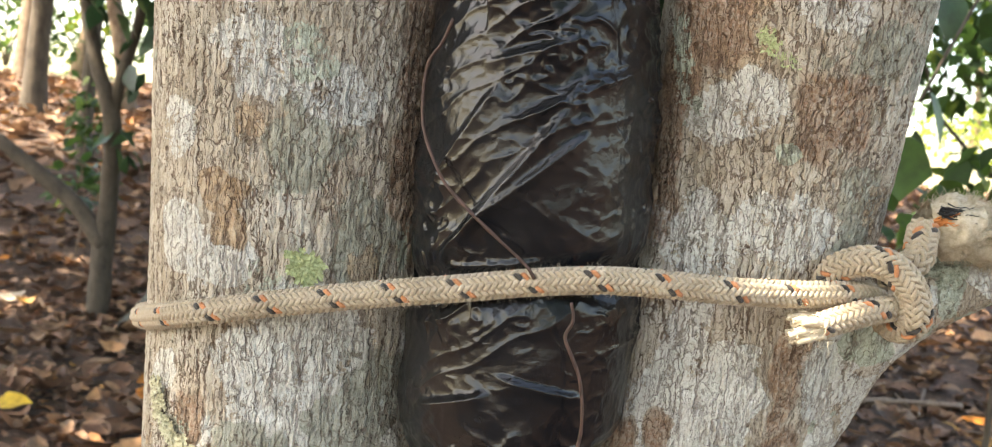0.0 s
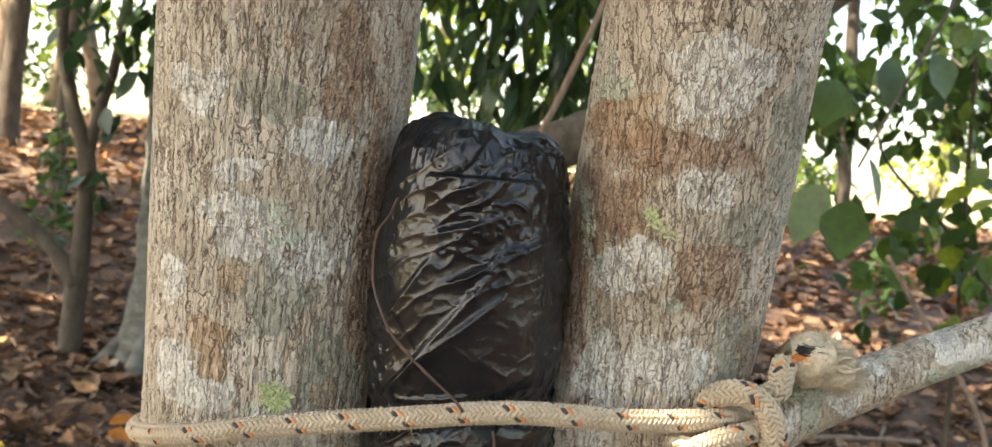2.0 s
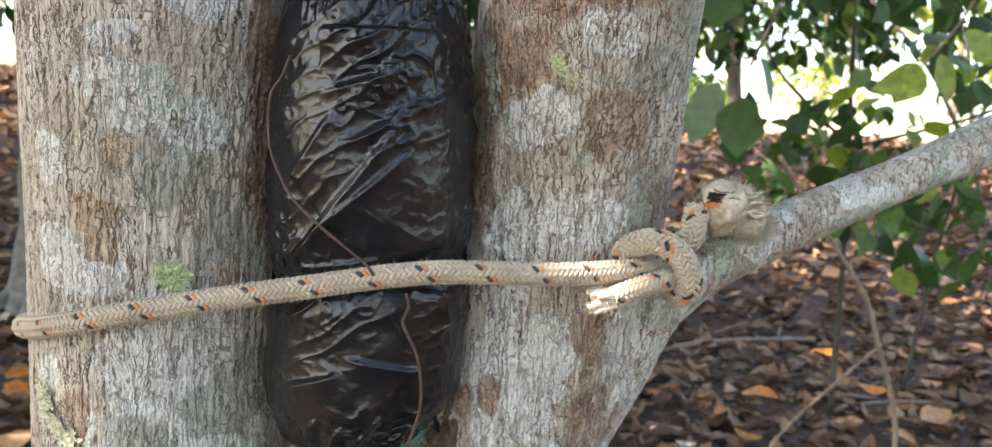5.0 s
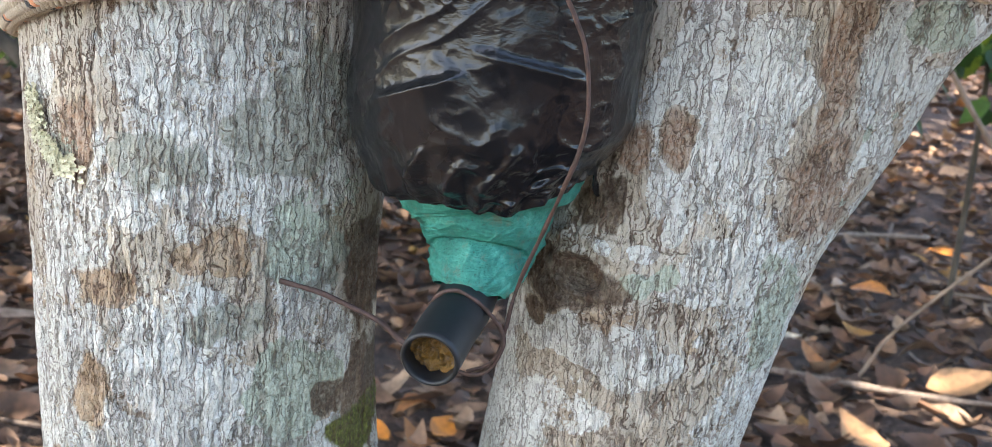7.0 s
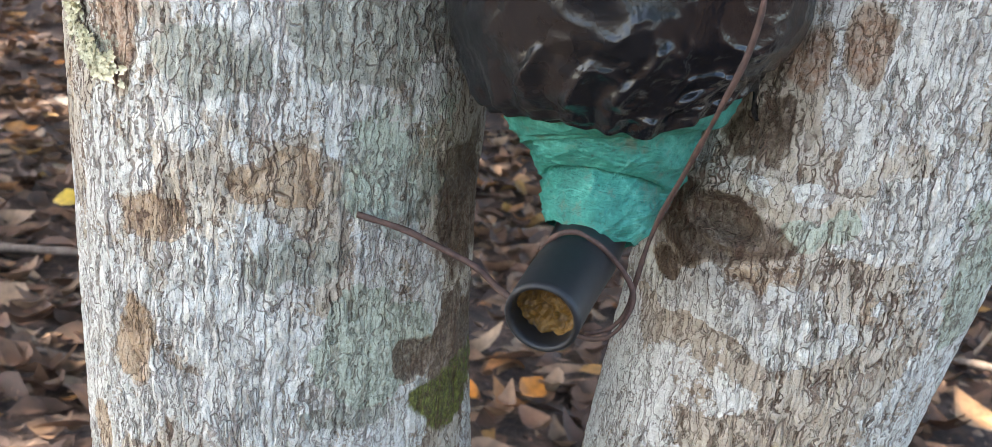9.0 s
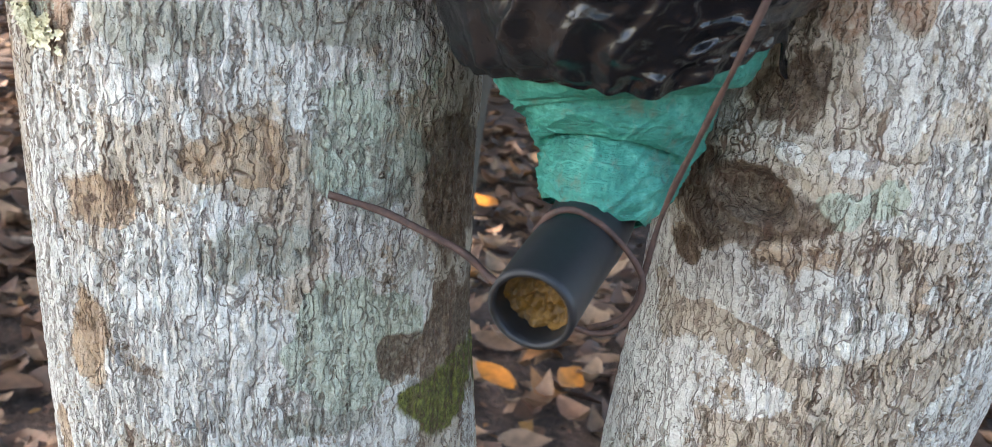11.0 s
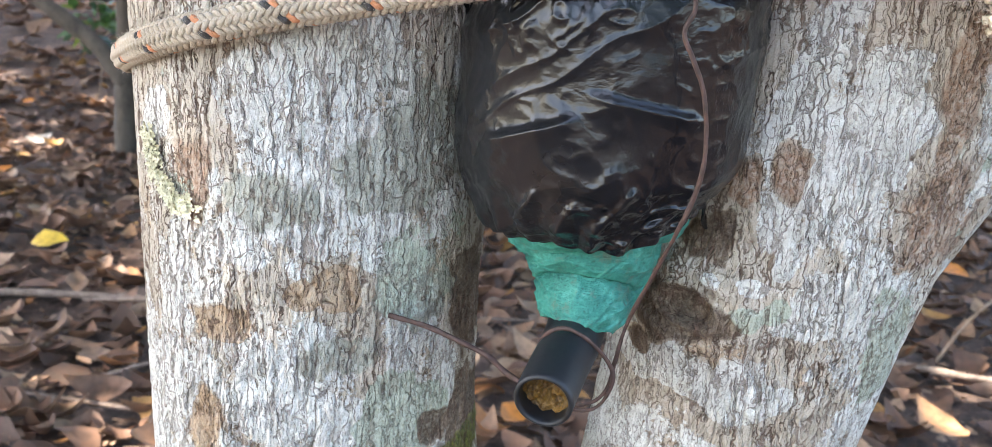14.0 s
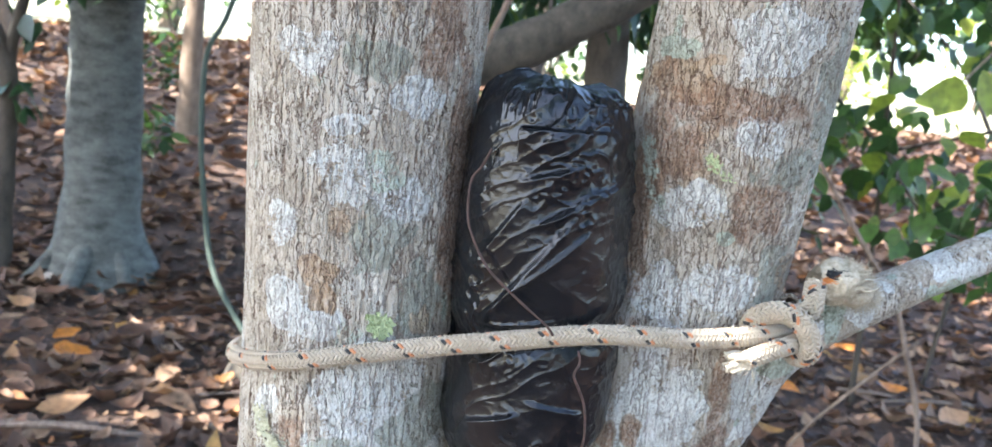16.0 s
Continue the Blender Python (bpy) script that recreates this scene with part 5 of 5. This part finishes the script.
limb = thing("leaning_trunk", "tan bark trunk leaning far over", "tree", "trees behind")
part("trunk", tube("trunk", [(-0.56, 3.36, -0.12), (-0.52, 3.35, 0.1), (-0.47, 3.34, 0.5), (-0.34, 3.34, 0.85), (-0.02, 3.34, 1.10), (0.26, 3.34, 1.235), (0.43, 3.34, 1.33), (0.61, 3.34, 1.44), (0.84, 3.34, 1.60), (1.5, 3.34, 2.2)], [0.15, 0.105, 0.095, 0.09, 0.085, 0.08, 0.075, 0.066, 0.058, 0.045], 24, 80, 0.006, 12), OLIVE_BARK, limb)
part("branch", tube("branch", [(0.60, 3.34, 1.43), (0.66, 3.30, 1.62), (0.64, 3.26, 1.95)], [0.035, 0.028, 0.018], 14, 30, 0.004, 14), OLIVE_BARK, limb)

stick = part("bent_stick", tube("bent_stick", [(1.05, 2.55, 0.98), (1.18, 2.55, 0.80), (1.31, 2.53, 0.62), (1.37, 2.53, 0.47), (1.44, 2.53, 0.25), (1.45, 2.55, -0.02)], [0.006, 0.007, 0.0075, 0.008, 0.008, 0.008], 8, 50, 0.001, 25), TWIG)
tagged(stick, "thin bent dry stick standing in the litter", "stick")
stick = part("bent_stick", tube("bent_stick", [(1.42, 2.56, 0.50), (1.30, 2.6, 0.36), (1.18, 2.7, 0.16), (1.12, 2.75, 0.0)], [0.004, 0.005, 0.005, 0.005], 8, 30, 0.001, 25), TWIG)
tagged(stick, "thin broken dry stick leaning in the litter", "stick")

# ---------------------------------------------------------------- sunlit edge of the clearing
for x, y, s, mat in ((-9, 19, 2.6, YELLOW_GREEN), (-5.5, 21, 2.4, GREEN), (-2, 23, 2.6, YELLOW_GREEN), (2.5, 24, 2.4, GREEN), (9, 36, 3.0, YELLOW_GREEN), (14, 33, 3.2, GREEN), (20, 35, 3.4, YELLOW_GREEN), (-15, 24, 3.0, GREEN), (4, 38, 3.2, YELLOW_GREEN), (25, 30, 3.4, GREEN)):
    g = float(ground_height(np.array([[x, y, 0.0]]))[0])
    t = far_tree("clearing_tree", [(x, y, g - 0.1), (x + 0.2, y, g + 1.2), (x + 0.1, y, g + 3.4)], [0.2, 0.15, 0.1], TAN_BARK, "sunlit green tree at the clearing's edge", 12, 24, 0.01, 6)
    crown(t, (x, y, g + 2.6), (s, s * 0.8, 1.7), 1100, 0.16, 0.32, mat, 1.0, 0.25, 0.4, 1.0, 0.0)

# ---------------------------------------------------------------- unseen crowns overhead and behind the camera, added to block light
# small gaps aim sunbeams at the bark, the rope, its cut end and the litter
rnd.seed(23)
FLECKS = tuple(((x, y, 0.04), r) for x, y, r in ((1.27, 2.66, 0.16), (1.05, 2.25, 0.09), (1.0, 3.1, 0.10), (1.7, 3.5, 0.12), (2.1, 4.4, 0.14), (1.45, 4.9, 0.12), (2.7, 5.2, 0.15), (-0.85, 2.1, 0.08), (-1.35, 2.9, 0.10), (-1.15, 4.1, 0.16), (-1.75, 3.7, 0.12), (-2.3, 5.5, 0.2), (-0.9, 5.0, 0.16), (0.6, 2.05, 0.08), (2.4, 6.4, 0.2)))
GAPS = FLECKS + (((-0.138, 0.515, 0.785), 0.085), ((-0.125, 0.475, 0.938), 0.065), ((0.178, 0.46, 0.966), 0.105))
# crowns set sunward of what they shade, with limbs to carry them
crown(tree, (-1.70, -0.12, 3.20), (1.25, 1.25, 0.5), 7600, 0.12, 0.2, GREEN, 0.9, 0.25, 0.4, 1.5, -1.2, gaps=GAPS)
part("limb", tube("limb", [(-0.12, 0.50, 2.6), (-0.7, 0.3, 2.9), (-1.6, 0.0, 3.2)], [0.05, 0.035, 0.02], 12, 24, 0.004, 14), FAR_BARK, tree)
crown(tree, (0.2, 0.5, 3.5), (1.3, 1.3, 0.5), 2600, 0.12, 0.2, GREEN, 0.9, 0.25, 0.4, 1.5, -0.6, gaps=GAPS)
crown(grey, (-1.7, 2.5, 4.0), (1.7, 1.6, 0.5), 3600, 0.14, 0.24, GREEN, 0.95, 0.25, 0.4, 1.2, -0.45, gaps=GAPS)
part("limb", tube("limb", [(-1.62, 4.82, 3.2), (-1.7, 3.6, 3.7), (-1.7, 2.5, 4.0)], [0.10, 0.07, 0.04], 12, 24, 0.006, 10), FAR_BARK, grey)
crown(mango, (0.1, 4.0, 4.0), (1.5, 1.5, 0.5), 1100, 0.14, 0.24, GREEN, 0.95, 0.25, 0.4, 1.2, -0.25, gaps=GAPS)

crown(mango, (0.9, 7.2, 4.4), (2.3, 2.2, 0.5), 2600, 0.14, 0.24, GREEN, 0.95, 0.25, 0.4, 1.2, -0.3, gaps=GAPS)
part("limb", tube("limb", [(0.52, 4.0, 3.0), (0.7, 5.5, 4.0), (0.9, 7.2, 4.4)], [0.07, 0.05, 0.03], 12, 24, 0.006, 10), DARK_BARK, mango)


# whole trees out of view, there only to cut sun and sky light
def added_shade_tree(x, y, crowns, label):
    t = thing("added_shade_tree", label, "tree", "trees behind")
    part("trunk", tube("trunk", [(x, y, -0.15), (x, y, 1.4), (x - 0.1, y, 4.3)], [0.24, 0.17, 0.12], 18, 40, 0.012, 7), FAR_BARK, t)
    for cx, cy, cz, rx, ry, rz, count in crowns:
        part("limb", tube("limb", [(x - 0.05, y, 2.4), ((x + cx) / 2, (y + cy) / 2, (2.6 + cz) / 2 + 0.3), (cx, cy, cz)], [0.08, 0.06, 0.03], 10, 20, 0.006, 10), FAR_BARK, t)
        crown(t, (cx, cy, cz), (rx, ry, rz), count, 0.16, 0.27, GREEN, 0.95, 0.25, 0.4, 1.2, -0.3, gaps=GAPS)
    return t


added_shade_tree(4.3, 0.2, ((3.0, 1.5, 4.0, 2.0, 2.0, 0.6, 1000),), "unseen added tree whose leafy crown blocks light from overhead")
added_shade_tree(-5.9, 0.4, ((-3.2, 1.6, 3.95, 1.0, 1.4, 0.4, 2300), (-4.7, 2.0, 4.0, 1.7, 1.9, 0.5, 3000), (-4.9, 4.2, 4.1, 1.4, 1.3, 0.5, 2200)), "unseen added tree whose leafy crown blocks light from overhead")
added_shade_tree(-7.6, 4.6, ((-5.7, 6.3, 4.1, 1.5, 1.4, 0.5, 2200), (-7.4, 5.6, 4.1, 1.5, 1.4, 0.5, 1800)), "unseen added tree whose leafy crown blocks light from overhead")
added_shade_tree(-4.9, -4.3, ((-3.2, -3.1, 4.0, 1.9, 1.8, 0.5, 3200),), "unseen added tree that screens light and reflections from behind")
added_shade_tree(2.2, -4.0, ((1.8, -3.2, 2.4, 1.8, 1.0, 1.6, 1300), (0.2, -3.6, 3.2, 1.8, 1.0, 0.9, 600)), "unseen added tree that screens light and reflections from behind")

# low sunlit bushes before the clearing
for x, y, s, h, mat in ((-8.9, 19.0, 1.6, 0.9, GREEN), (-4.3, 16.8, 1.3, 1.1, GREEN), (-6.3, 18.5, 1.5, 1.3, GREEN), (-2.4, 17.4, 1.4, 0.9, GREEN), (-11.0, 20.0, 1.8, 1.2, GREEN), (-7.2, 21.5, 1.8, 1.3, YELLOW_GREEN), (-3.4, 22.5, 1.8, 1.2, GREEN), (-0.6, 14.5, 1.4, 1.2, GREEN), (1.6, 14.0, 1.4, 1.1, GREEN), (4.0, 14.5, 1.0, 0.5, GREEN), (11.5, 27.0, 1.6, 0.9, YELLOW_GREEN), (16.0, 25.0, 1.6, 0.9, GREEN)):
    g = float(ground_height(np.array([[x, y, 0.0]]))[0])
    t = thing("bush", "sunlit green bush at the clearing's edge", "bush", "low plants")
    for k in range(4):
        part("stem", tube("stem", [(x, y, g - 0.05), (x + 0.2 * math.cos(k * 1.7), y + 0.2 * math.sin(k * 1.7), g + h * 0.6), (x + 0.6 * math.cos(k * 1.7), y + 0.5 * math.sin(k * 1.7), g + h * 1.4)], [0.03, 0.02, 0.01], 7, 14), DARK_BARK, t)
    crown(t, (x, y, g + h * 1.05), (s, s * 0.7, h), 420, 0.12, 0.24, mat, 1.1, 0.25, 0.4, 1.7, 0.0)

# litter beyond the trees' own stretch
litter("wide_leaf_litter", 5200, -8.5, 9.0, -6.0, 0.9, 0.06, 0.16, LITTER, "dry brown fallen leaves all round the tree")
litter("wide_leaf_litter", 2200, -11.0, -4.2, 0.9, 6.5, 0.06, 0.16, LITTER, "dry brown fallen leaves under the shade trees")
litter("wide_leaf_litter", 2200, 5.0, 12.0, 0.9, 6.5, 0.06, 0.16, LITTER, "dry brown fallen leaves under the shade trees")
